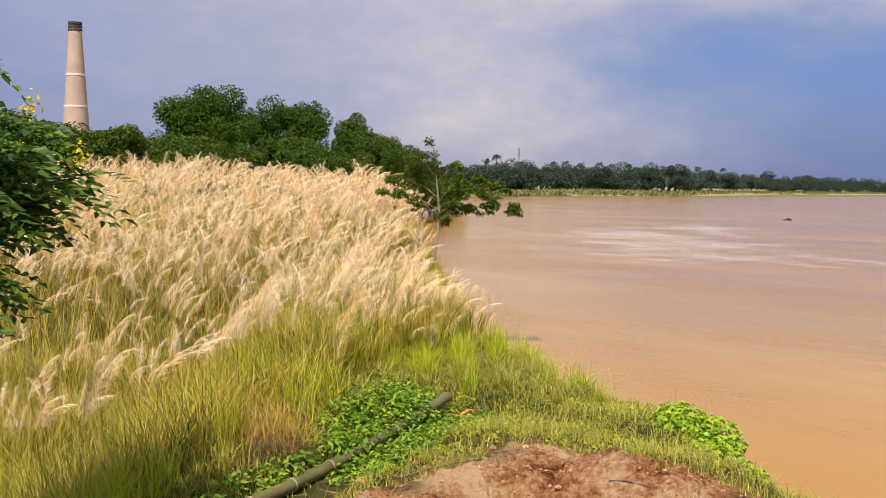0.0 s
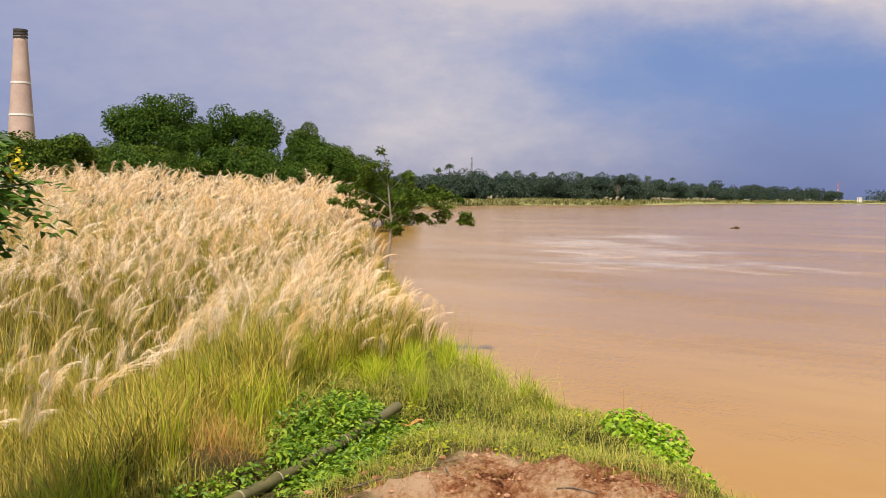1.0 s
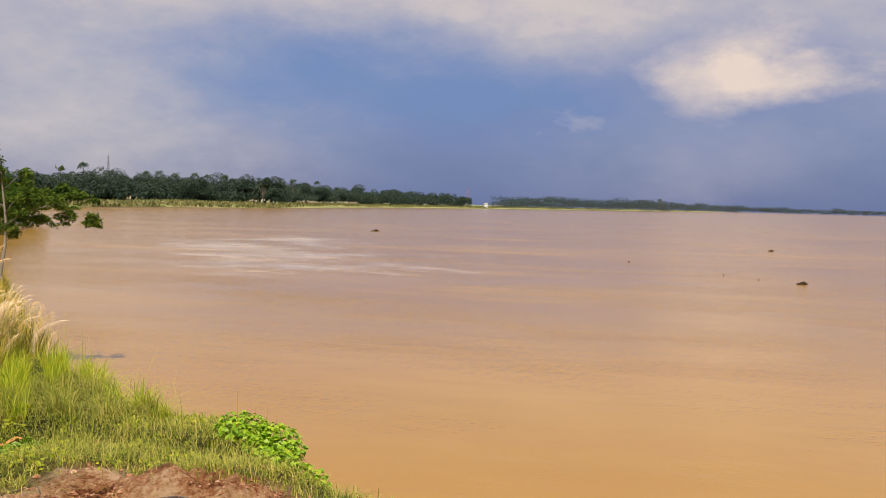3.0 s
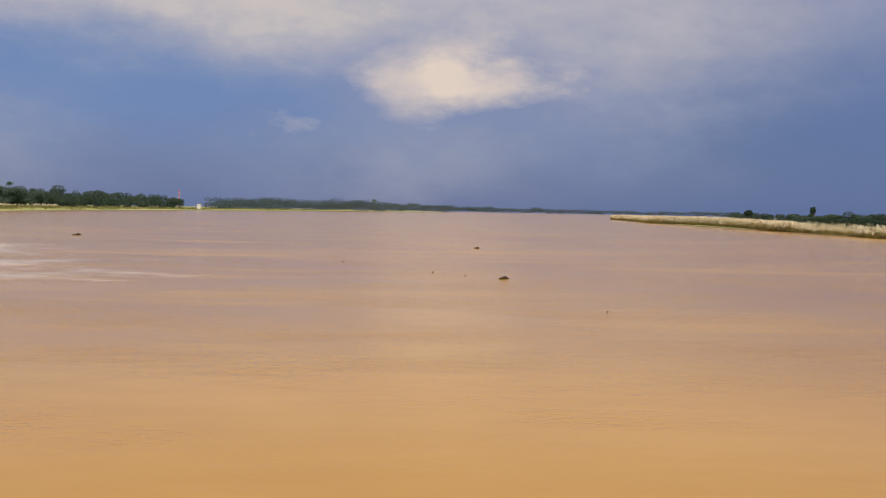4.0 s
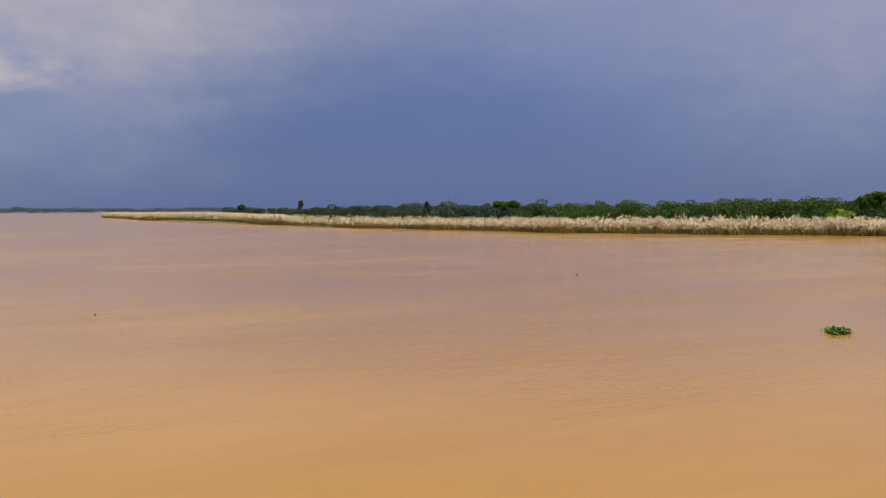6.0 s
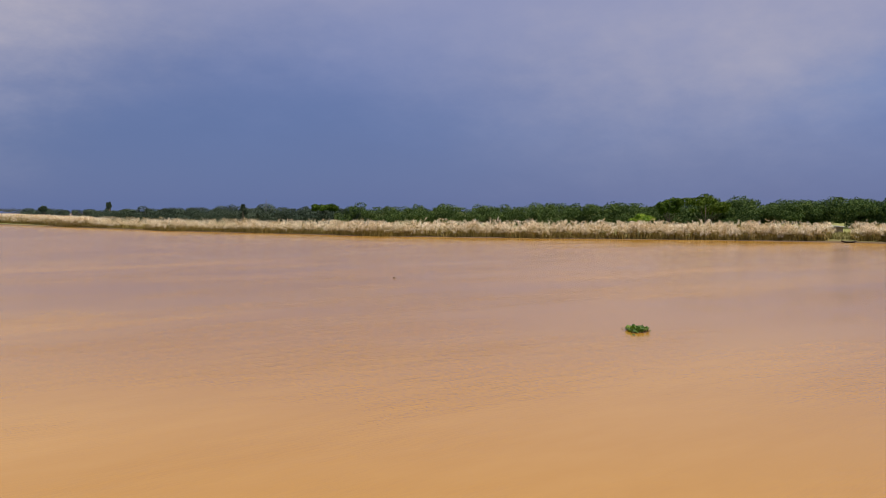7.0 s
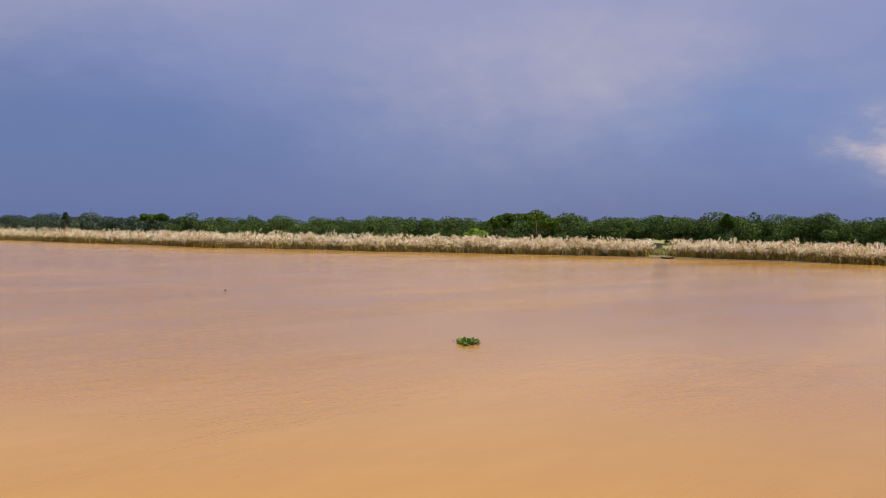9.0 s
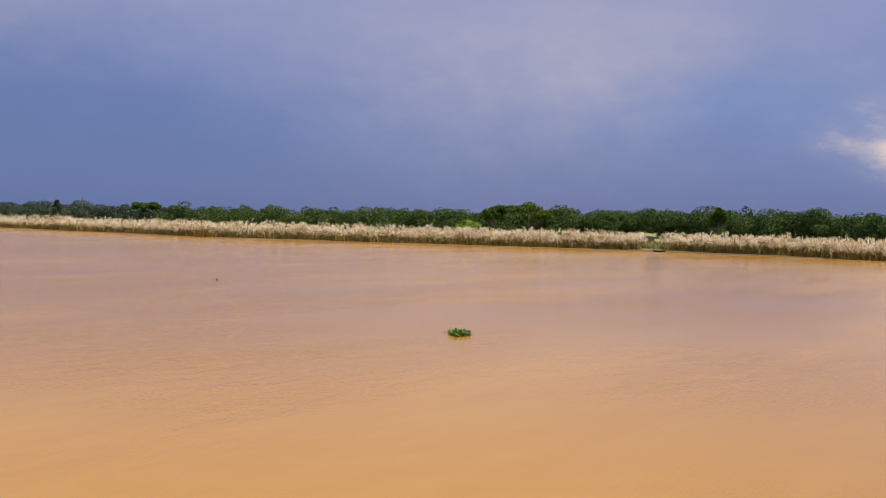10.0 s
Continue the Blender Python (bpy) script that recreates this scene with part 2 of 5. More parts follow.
def ground_material():
    m = bpy.data.materials.new("bank_soil")
    m.use_nodes = True
    N = Nodes(m.node_tree)
    pos = N.add("ShaderNodeNewGeometry").outputs["Position"]
    xyz = N.add("ShaderNodeSeparateXYZ")
    N.put(xyz.inputs[0], pos)
    earth = N.ramp(N.math("ADD", N.math("MULTIPLY", N.noise(2.4, 6.0, pos, 0.7), 0.6), N.math("MULTIPLY", N.noise(26.0, 6.0, pos, 0.7), 0.4)), ((0.38, (0.10, 0.034, 0.014)), (0.43, (0.36, 0.13, 0.045)), (0.49, (0.60, 0.31, 0.14)), (0.56, (0.80, 0.53, 0.30))))
    turf = N.ramp(N.noise(0.8, 6.0, pos, 0.7), ((0.3, (0.035, 0.040, 0.010)), (0.5, (0.08, 0.075, 0.02)), (0.7, (0.20, 0.15, 0.05))))
    meadow = N.ramp(N.noise(0.035, 6.0, pos, 0.7), ((0.35, (0.13, 0.17, 0.05)), (0.5, (0.24, 0.25, 0.08)), (0.65, (0.36, 0.31, 0.14))))
    # worn bare patch where people stand
    u = N.math("DIVIDE", N.math("SUBTRACT", xyz.outputs[0], 0.45), 1.55)
    v = N.math("DIVIDE", N.math("SUBTRACT", xyz.outputs[1], 4.7), 1.75)
    d = N.math("ADD", N.math("MULTIPLY", u, u), N.math("MULTIPLY", v, v))
    d = N.math("ADD", d, N.math("MULTIPLY", N.math("SUBTRACT", N.noise(2.2, 4.0, pos), 0.5), 1.3))
    bare = N.math("SUBTRACT", 1.0, N.math("MULTIPLY", N.math("SUBTRACT", d, 0.75), 2.5, True), True)
    far = N.math("MULTIPLY", N.math("SUBTRACT", N.math("ADD", N.math("ABSOLUTE", xyz.outputs[0]), N.math("ABSOLUTE", xyz.outputs[1])), 90.0), 0.02, True)
    steep = N.math("SUBTRACT", 1.0, N.math("MULTIPLY", N.math("SUBTRACT", xyz.outputs[2], 0.1), 4.0, True), True)
    colour = N.mix(far, N.mix(bare, turf, earth), meadow)
    colour = N.mix(steep, colour, (0.13, 0.085, 0.05, 1))
    p = N.add("ShaderNodeBsdfPrincipled")
    N.put(p.inputs["Base Color"], colour)
    p.inputs["Roughness"].default_value, p.inputs["Specular IOR Level"].default_value = 0.95, 0.15
    b = N.add("ShaderNodeBump")
    b.inputs["Strength"].default_value, b.inputs["Distance"].default_value = 1.0, 0.07
    N.put(b.inputs["Height"], N.noise(22.0, 9.0, pos, 0.8))
    N.put(p.inputs["Normal"], b.outputs[0])
    N.put(N.add("ShaderNodeOutputMaterial").inputs[0], p.outputs[0])
    return m


def water_material():
    m = bpy.data.materials.new("muddy_water")
    m.use_nodes = True
    N = Nodes(m.node_tree)
    pos = N.add("ShaderNodeNewGeometry").outputs["Position"]
    turned = N.add("ShaderNodeMapping")
    N.put(turned.inputs[0], pos)
    turned.inputs["Rotation"].default_value = (0, 0, radians(38))
    flow = turned.outputs[0]
    silt = N.noise(0.02, 5.0, N.scaled(flow, (1, 3.5, 1)), 0.6)
    colour = N.ramp(silt, ((0.32, (0.360, 0.178, 0.018)), (0.5, (0.388, 0.198, 0.022)), (0.68, (0.418, 0.222, 0.034))))
    p = N.add("ShaderNodeBsdfPrincipled")
    # slicks: smoother water in long drifting streaks
    slick = N.ramp(N.noise(0.03, 6.0, N.scaled(flow, (0.9, 2.6, 1)), 0.7), ((0.48, (0, 0, 0)), (0.68, (1, 1, 1))))
    # bright cloud reflected in the slicks is painted in as a paler colour
    colour = N.mix(N.math("MULTIPLY", slick, 0.22), colour, (0.56, 0.34, 0.11, 1))
    # pale wisps below the point: reflected bright sky painted into the water's colour
    xyz = N.add("ShaderNodeSeparateXYZ")
    N.put(xyz.inputs[0], pos)
    u = N.math("DIVIDE", N.math("SUBTRACT", xyz.outputs[0], 22.0), 24.0)
    v = N.math("DIVIDE", N.math("SUBTRACT", xyz.outputs[1], 85.0), 52.0)
    sheen_area = N.math("EXPONENT", N.math("MULTIPLY", N.math("ADD", N.math("MULTIPLY", u, u), N.math("MULTIPLY", v, v)), -1.0))
    bent = N.add("ShaderNodeVectorMath", operation="ADD")
    swirl = N.add("ShaderNodeVectorMath", operation="SCALE")
    N.put(swirl.inputs[0], N.noise(0.035, 3.0, pos, 0.5, True))
    swirl.inputs["Scale"].default_value = 26.0
    N.put(bent.inputs[0], pos), N.put(bent.inputs[1], swirl.outputs[0])
    wisp = N.noise(0.055, 7.0, N.scaled(bent.outputs[0], (1.0, 0.75, 1)), 0.68)
    painted_sheen = N.ramp(N.math("ADD", wisp, N.math("MULTIPLY", N.math("SUBTRACT", sheen_area, 1.0), 0.35)), ((0.46, (0, 0, 0)), (0.58, (1, 1, 1))))
    N.put(p.inputs["Base Color"], N.mix(N.math("MULTIPLY", painted_sheen, 0.8), colour, (0.66, 0.50, 0.33, 1)))
    N.put(p.inputs["Roughness"], N.math("ADD", 0.14, N.math("MULTIPLY", slick, 0.08)))
    p.inputs["IOR"].default_value = 1.33
    # ripples come in patches, where gusts touch the water
    gust = N.ramp(N.noise(0.11, 4.0, N.scaled(flow, (0.7, 1.3, 1)), 0.6), ((0.40, (0.12, 0.12, 0.12)), (0.62, (1, 1, 1))))
    ripple = N.math("ADD", N.math("MULTIPLY", N.noise(5.5, 3.0, N.scaled(flow, (0.55, 1.9, 1))), 0.7), N.math("MULTIPLY", N.noise(0.9, 4.0, N.scaled(flow, (0.8, 1.7, 1))), 1.1))
    b = N.add("ShaderNodeBump")
    N.put(b.inputs["Strength"], N.math("SUBTRACT", N.math("MULTIPLY", gust, 0.22), N.math("MULTIPLY", slick, 0.06), True))
    b.inputs["Distance"].default_value = 0.10
    N.put(b.inputs["Height"], ripple)
    N.put(p.inputs["Normal"], b.outputs[0])
    N.put(N.add("ShaderNodeOutputMaterial").inputs[0], p.outputs[0])
    return m


M_GROUND, M_WATER = ground_material(), water_material()

# ---------- mesh helpers ----------
rng = np.random.default_rng(7)


def fast_mesh(name, verts, faces, mat, smooth=False):
    """A mesh from arrays of corners and faces, all faces with the same number of corners."""
    me = bpy.data.meshes.new(name)
    verts, faces = np.asarray(verts, np.float32), np.asarray(faces, np.int32)
    k = faces.shape[1]
    me.vertices.add(len(verts)), me.loops.add(faces.size), me.polygons.add(len(faces))
    me.vertices.foreach_set("co", verts.ravel())
    me.loops.foreach_set("vertex_index", faces.ravel())
    me.polygons.foreach_set("loop_start", np.arange(0, faces.size, k, dtype=np.int32))
    me.polygons.foreach_set("use_smooth", np.full(len(faces), smooth))
    me.update(calc_edges=True)
    me.materials.append(mat)
    return me


def joined(pieces):
    """Several (verts, faces) as one."""
    vs, fs, n = [], [], 0
    for v, f in pieces:
        vs.append(v), fs.append(np.asarray(f) + n)
        n += len(v)
    return np.concatenate(vs), np.concatenate(fs)


def spread(tv, tf, places, yaw, size, lean=None, lean_to=None):
    """Copies of a small form (verts, faces) at many places, each turned, scaled and leant, as one pair of arrays."""
    n = len(places)
    c, s = np.cos(yaw), np.sin(yaw)
    size = np.broadcast_to(np.asarray(size, float).reshape(n, -1) if np.ndim(size) else np.full((n, 1), size), (n, 3))
    v = tv[None] * size[:, None]
    v = np.stack([v[..., 0] * c[:, None] - v[..., 1] * s[:, None], v[..., 0] * s[:, None] + v[..., 1] * c[:, None], v[..., 2]], -1)
    if lean is not None:
        k = lean[:, None] * v[..., 2]
        v[..., 0] += k * np.cos(lean_to)[:, None]
        v[..., 1] += k * np.sin(lean_to)[:, None]
    v = v + places[:, None]
    f = tf[None] + (np.arange(n) * len(tv))[:, None, None]
    return v.reshape(-1, 3), f.reshape(-1, tf.shape[1])


def part(name, me, parent, label=""):
    ob = new(name, me)
    ob.parent = parent
    return tagged(ob, label)


def thing(name, label, category, at=(0, 0, 0), group="", kind=""):
    ob = new(name)
    ob.empty_display_size = 0.1
    ob.matrix_world = pose(*at)
    return tagged(ob, label, category, group, kind)


def tube(points, radii, sides=8, cap=True):
    """A round, bending, tapering bar as quads."""
    pts = [Vector(p) for p in points]
    v, f = [], []
    for i, p in enumerate(pts):
        d = (pts[min(i + 1, len(pts) - 1)] - pts[max(i - 1, 0)]).normalized()
        a = d.orthogonal().normalized() if i == 0 else (a - d * a.dot(d)).normalized()
        b = d.cross(a)
        for k in range(sides):
            w = 2 * math.pi * k / sides
            v.append(p + (a * math.cos(w) + b * math.sin(w)) * radii[i])
    for i in range(len(pts) - 1):
        for k in range(sides):
            q = (k + 1) % sides
            f.append((i * sides + k, i * sides + q, (i + 1) * sides + q, (i + 1) * sides + k))
    if cap:
        for i, turn in ((0, -1), (len(pts) - 1, 1)):
            v.append(pts[i])
            for k in range(sides):
                q = (k + 1) % sides
                e = (i * sides + k, i * sides + q)
                f.append((*e[::turn], len(v) - 1, len(v) - 1))
    f = [(a, b, c, d) for a, b, c, d in f]
    tri = []
    for a, b, c, d in f:
        tri.append((a, b, c))
        if d != c:
            tri.append((a, c, d))
    return np.array([tuple(p) for p in v]), np.array(tri)


def block(x0, y0, z0, x1, y1, z1):
    v = np.array([(x, y, z) for z in (z0, z1) for y in (y0, y1) for x in (x0, x1)], float)
    q = ((0, 2, 3, 1), (4, 5, 7, 6), (0, 1, 5, 4), (2, 6, 7, 3), (0, 4, 6, 2), (1, 3, 7, 5))
    return v, np.array([t for a, b, c, d in q for t in ((a, b, c), (a, c, d))])


def at_bearing(deg, r):
    return np.array((r * math.sin(radians(deg)), r * math.cos(radians(deg))))


# ---------- the land: one sheet with the river's bed in it ----------
NEAR_SHORE = ((14, -60), (8, -12), (4.6, -2), (3.1, 2.5), (2.15, 5.3), (1.85, 7.2), (1.25, 8.7), (0.85, 10.2), (0.55, 12), (0.1, 16), (-0.15, 25),
              (-1.0, 45), (-2, 70), (-6, 110), (-14, 170), (-9, 250), (5, 320))
FAR_SHORE = ((3.5, 349), (7.3, 400), (13.5, 470), (20, 760), (26, 1050), (33, 1700), (38, 2500))
RIGHT_SHORE = ((49.8, 700), (52, 470), (58.7, 290), (64, 222), (69.7, 193), (76, 166), (86, 152), (96, 147), (113, 134))
LEFT_LAND = np.array([(14, -5000), *NEAR_SHORE, *[tuple(at_bearing(*p)) for p in FAR_SHORE], (3600, 4200), (3600, 6000), (-6000, 6000), (-6000, -5000)])
RIGHT_LAND = np.array([*[tuple(at_bearing(*p)) for p in RIGHT_SHORE], (104, -105), (95, -200), (85, -600), (80, -5000), (6000, -5000), (6000, 1200), (900, 520)])


def inland(x, y, ring):
    """Metres from the edge of a piece of land, positive inside it."""
    best, inside = np.full(x.shape, 1e9), np.zeros(x.shape, bool)
    for (ax, ay), (bx, by) in zip(ring, np.roll(ring, -1, 0)):
        dx, dy = bx - ax, by - ay
        k = np.clip(((x - ax) * dx + (y - ay) * dy) / (dx * dx + dy * dy), 0, 1)
        best = np.minimum(best, np.hypot(x - ax - k * dx, y - ay - k * dy))
        cross = (ay > y) != (by > y)
        inside ^= cross & (x < (bx - ax) * (y - ay) / (by - ay + 1e-12) + ax)
    return np.where(inside, best, -best)


def smooth_step(a, b, x):
    k = np.clip((x - a) / (b - a), 0, 1)
    return k * k * (3 - 2 * k)


def wavy(x, y, s, seed=0.0):
    return (np.sin(x * s + seed) * np.cos(y * s * 1.13 + seed * 2) + 0.5 * np.sin(x * s * 2.3 + y * s * 1.7 + seed)) / 1.5


def grain(x, y, seed=0):
    """Smooth random relief with a cell of 1, between -1 and 1."""
    i, j = np.floor(x), np.floor(y)
    u, v = x - i, y - j
    u, v = u * u * (3 - 2 * u), v * v * (3 - 2 * v)

    def at(a, b):
        h = np.sin(a * 127.1 + b * 311.7 + seed * 74.7) * 43758.5453
        return (h - np.floor(h)) * 2 - 1

    return (at(i, j) * (1 - u) + at(i + 1, j) * u) * (1 - v) + (at(i, j + 1) * (1 - u) + at(i + 1, j + 1) * u) * v


def ground_z(x, y):
    x, y = np.asarray(x, float), np.asarray(y, float)
    r = np.hypot(x, y)
    a, b = inland(x, y, LEFT_LAND), inland(x, y, RIGHT_LAND)
    near = 1 - smooth_step(90, 260, r)
    top = 2.55 - 0.5 * smooth_step(8, 25, y) - smooth_step(1.1, 3.1, -x) * (1.05 - 0.85 * smooth_step(7, 30, y))
    top = top + 0.05 * wavy(x, y, 1.7) + 0.03 * wavy(x, y, 4.1, 2)
    top = top + 0.12 * np.exp(-((x - 0.1) / 0.45) ** 2 - ((y - 5.0) / 0.28) ** 2) - 0.10 * np.exp(-((x - 0.5) / 0.45) ** 2 - ((y - 5.55) / 0.22) ** 2)
    top = top + 0.10 * np.exp(-((x - 1.1) / 0.6) ** 2 - ((y - 6.0) / 0.35) ** 2) - 0.12 * np.exp(-((x + 0.55) / 0.5) ** 2 - ((y - 5.9) / 0.35) ** 2)
    top = top - 0.15 * np.exp(-((0.865 * (x + 0.85) - 0.502 * (y - 6.3) - 0.1) / 0.32) ** 2) * smooth_step(4.2, 5.2, y) * smooth_step(8.3, 7.6, y)
    worn = np.exp(-np.clip(((x - 0.45) / 1.6) ** 2 + ((y - 4.9) / 1.9) ** 2, 0, 20) ** 2)
    top = top + worn * (0.06 * grain(x * 2.2, y * 3.0, 1) + 0.05 * grain(x * 6, y * 7, 2) + 0.034 * grain(x * 14, y * 15, 3) + 0.020 * grain(x * 29, y * 30, 4))
    steep = a + 0.18 * wavy(x, y, 2.3, 1)
    z_near = -1.6 + (top + 1.6) * smooth_step(-1.5, 0.25, steep)
    z_far = np.clip(0.02 * a, -1.6, 1.6) + 0.9 * smooth_step(0, 12, a) + 0.25 * wavy(x, y, 0.02) * smooth_step(5, 80, a)
    z_left = near * z_near + (1 - near) * z_far
    z_right = np.clip(0.12 * b, -1.6, 0.35) + 0.6 * smooth_step(10, 120, b)
    return np.maximum(z_left, z_right)


ANGLES = np.radians(np.r_[np.arange(-32, -14, 0.5), np.arange(-14, 26, 0.2), np.arange(26, 122, 0.8), np.arange(122, 328, 3.0)])
RINGS = np.r_[0.01, 0.4 * 1.035 ** np.arange(0, 68), np.arange(4.15, 7.4, 0.028), 7.4 * 1.035 ** np.arange(0, 188)]
RINGS = RINGS[RINGS < 4700]
gx, gy = np.sin(ANGLES)[None] * RINGS[:, None], np.cos(ANGLES)[None] * RINGS[:, None]
gv = np.stack([gx, gy, ground_z(gx, gy)], -1).reshape(-1, 3)
na, nr = len(ANGLES), len(RINGS)
i, j = np.meshgrid(np.arange(nr - 1), np.arange(na), indexing="ij")
jj = (j + 1) % na
gf = np.stack([i * na + j, (i + 1) * na + j, (i + 1) * na + jj, i * na + jj], -1).reshape(-1, 4)
ground = new("ground", fast_mesh("ground", gv, gf[:, ::-1], M_GROUND, True))
tagged(ground, "bare reddish earth and turf of the river banks", "ground", kind="structure")

disc = np.linspace(0, 2 * math.pi, 97)[:-1]
wv = np.concatenate([[(0, 0, 0)], np.stack([4700 * np.cos(disc), 4700 * np.sin(disc), 0 * disc], -1)])
wf = np.stack([np.zeros(96, int), 1 + np.arange(96), 1 + (np.arange(96) + 1) % 96], -1)
tagged(new("water", fast_mesh("water", wv, wf, M_WATER)), "wide muddy brown river with faint ripples", "river", kind="structure")


def stuff(name, pair, mat, label, category, smooth=False):
    return tagged(new(name, fast_mesh(name, *pair, mat, smooth)), label, category, kind="stuff")


# ---------- grasses ----------
def blade_form(segments, width, bend, fold=0.0):
    """One grass blade 1 m long, upright, bending towards +x, as a tapering strip."""
    v, f = [], []
    for k in range(segments + 1):
        s = k / segments
        w = width * (1 - s ** 1.6) * 0.5 + 0.0004
        x, z = bend * s ** 2.2, s - 0.35 * bend * s ** 2.5
        v += [(x, -w, z), (x, w, z)]
    for k in range(segments):
        a = 2 * k
        f += [(a, a + 2, a + 3), (a, a + 3, a + 1)]
    return np.array(v), np.array(f)


def plume_form(hairs, length, splay, droop, hair_w, seed):
    """A silky flower head with its stalk's tip at the origin: an axis that nods towards +x, and fine hairs that sweep forward from it."""
    r = np.random.default_rng(seed)
    v, f = [], []

    def axis(s):
        return np.array((droop * s ** 2 * length, 0, length * (s - 0.45 * droop * s * s)))

    for k in range(4):
        a, b = axis(k / 4), axis((k + 1) / 4)
        n = len(v)
        w = hair_w * 0.6
        v += [a + (0, -w, 0), a + (0, w, 0), b + (0, w, 0), b + (0, -w, 0)]
        f += [(n, n + 1, n + 2), (n, n + 2, n + 3)]
    for k in range(hairs):
        s = 0.96 * (k + 0.5) / hairs
        root, ahead = axis(s), axis(s + 0.04) - axis(s)
        ahead /= np.linalg.norm(ahead)
        turn = (1.57 if k % 2 else -1.57) + r.normal(0, 0.75)
        out = np.array((math.cos(turn), math.sin(turn), 0.0))
        reach = length * r.uniform(0.22, 0.36) * (1.1 - 0.6 * s) * (0.6 + 0.4 * min(1, s * 5))
        tip = root + (ahead * 0.75 + out * splay * r.uniform(0.5, 1.2) + np.array((0.35 * droop, 0, -0.30 * droop))) * reach
        side = np.array((-math.sin(turn), math.cos(turn), 0.35)) * hair_w
        n = len(v)
        v += [root - side, root + side, tip]
        f.append((n, n + 1, n + 2))
    return np.array(v), np.array(f)


def field(count, bearings, ranges, seed):
    """Random places on the ground between two bearings and two distances, even per area."""
    r = np.random.default_rng(seed)
    th = np.radians(r.uniform(*bearings, count))
    d = np.sqrt(r.uniform(ranges[0] ** 2, ranges[1] ** 2, count))
    x, y = d * np.sin(th), d * np.cos(th)
    return np.stack([x, y, ground_z(x, y)], -1)


def clumped(p, seed, share=0.6, scale=1.1):
    """Keeps the places that lie in patches."""
    k = wavy(p[:, 0], p[:, 1], scale, seed) + 0.6 * wavy(p[:, 0], p[:, 1], scale * 2.7, seed + 3)
    return k > np.quantile(k, 1 - share)


def kans_lip(y):
    """How far towards the river the tall grass stands."""
    return np.interp(y, (9, 10.5, 12, 14, 16, 20, 24, 45), (0.1, 0.1, 0.05, -0.1, -0.25, -0.45, -0.6, -1.55))


def kans_zone(p, margin=0.0):
    """Tall grass stands beyond the trodden bank, back from the lip."""
    x, y = p[:, 0], p[:, 1]
    return (inland(x, y, LEFT_LAND) > -0.45 + margin) & (x < kans_lip(y)) & ((x < -0.5 - 1.1 * (1 - smooth_step(5, 9.5, y)) + 0.25 * wavy(x, y, 1.9)) | (y > 9.7 + 0.4 * wavy(x, y, 2.1, 3)))


WIND = 0.1


def tussocks(p, cell, pull):
    """Gathers places into tufts. Gives the places, the way out of each tuft, how far out they stand and a number for each tuft."""
    i, j = np.floor(p[:, 0] / cell), np.floor(p[:, 1] / cell)

    def chance(k):
        h = np.sin(i * 12.99 + j * 78.23 + k * 37.7) * 43758.5453
        return h - np.floor(h)

    cx, cy = (i + 0.2 + 0.6 * chance(1)) * cell, (j + 0.2 + 0.6 * chance(2)) * cell
    x, y = p[:, 0] + (cx - p[:, 0]) * pull, p[:, 1] + (cy - p[:, 1]) * pull
    return np.stack([x, y, np.maximum(ground_z(x, y), -0.05)], -1), np.arctan2(y - cy, x - cx), np.hypot(x - cx, y - cy) / cell, chance(3)



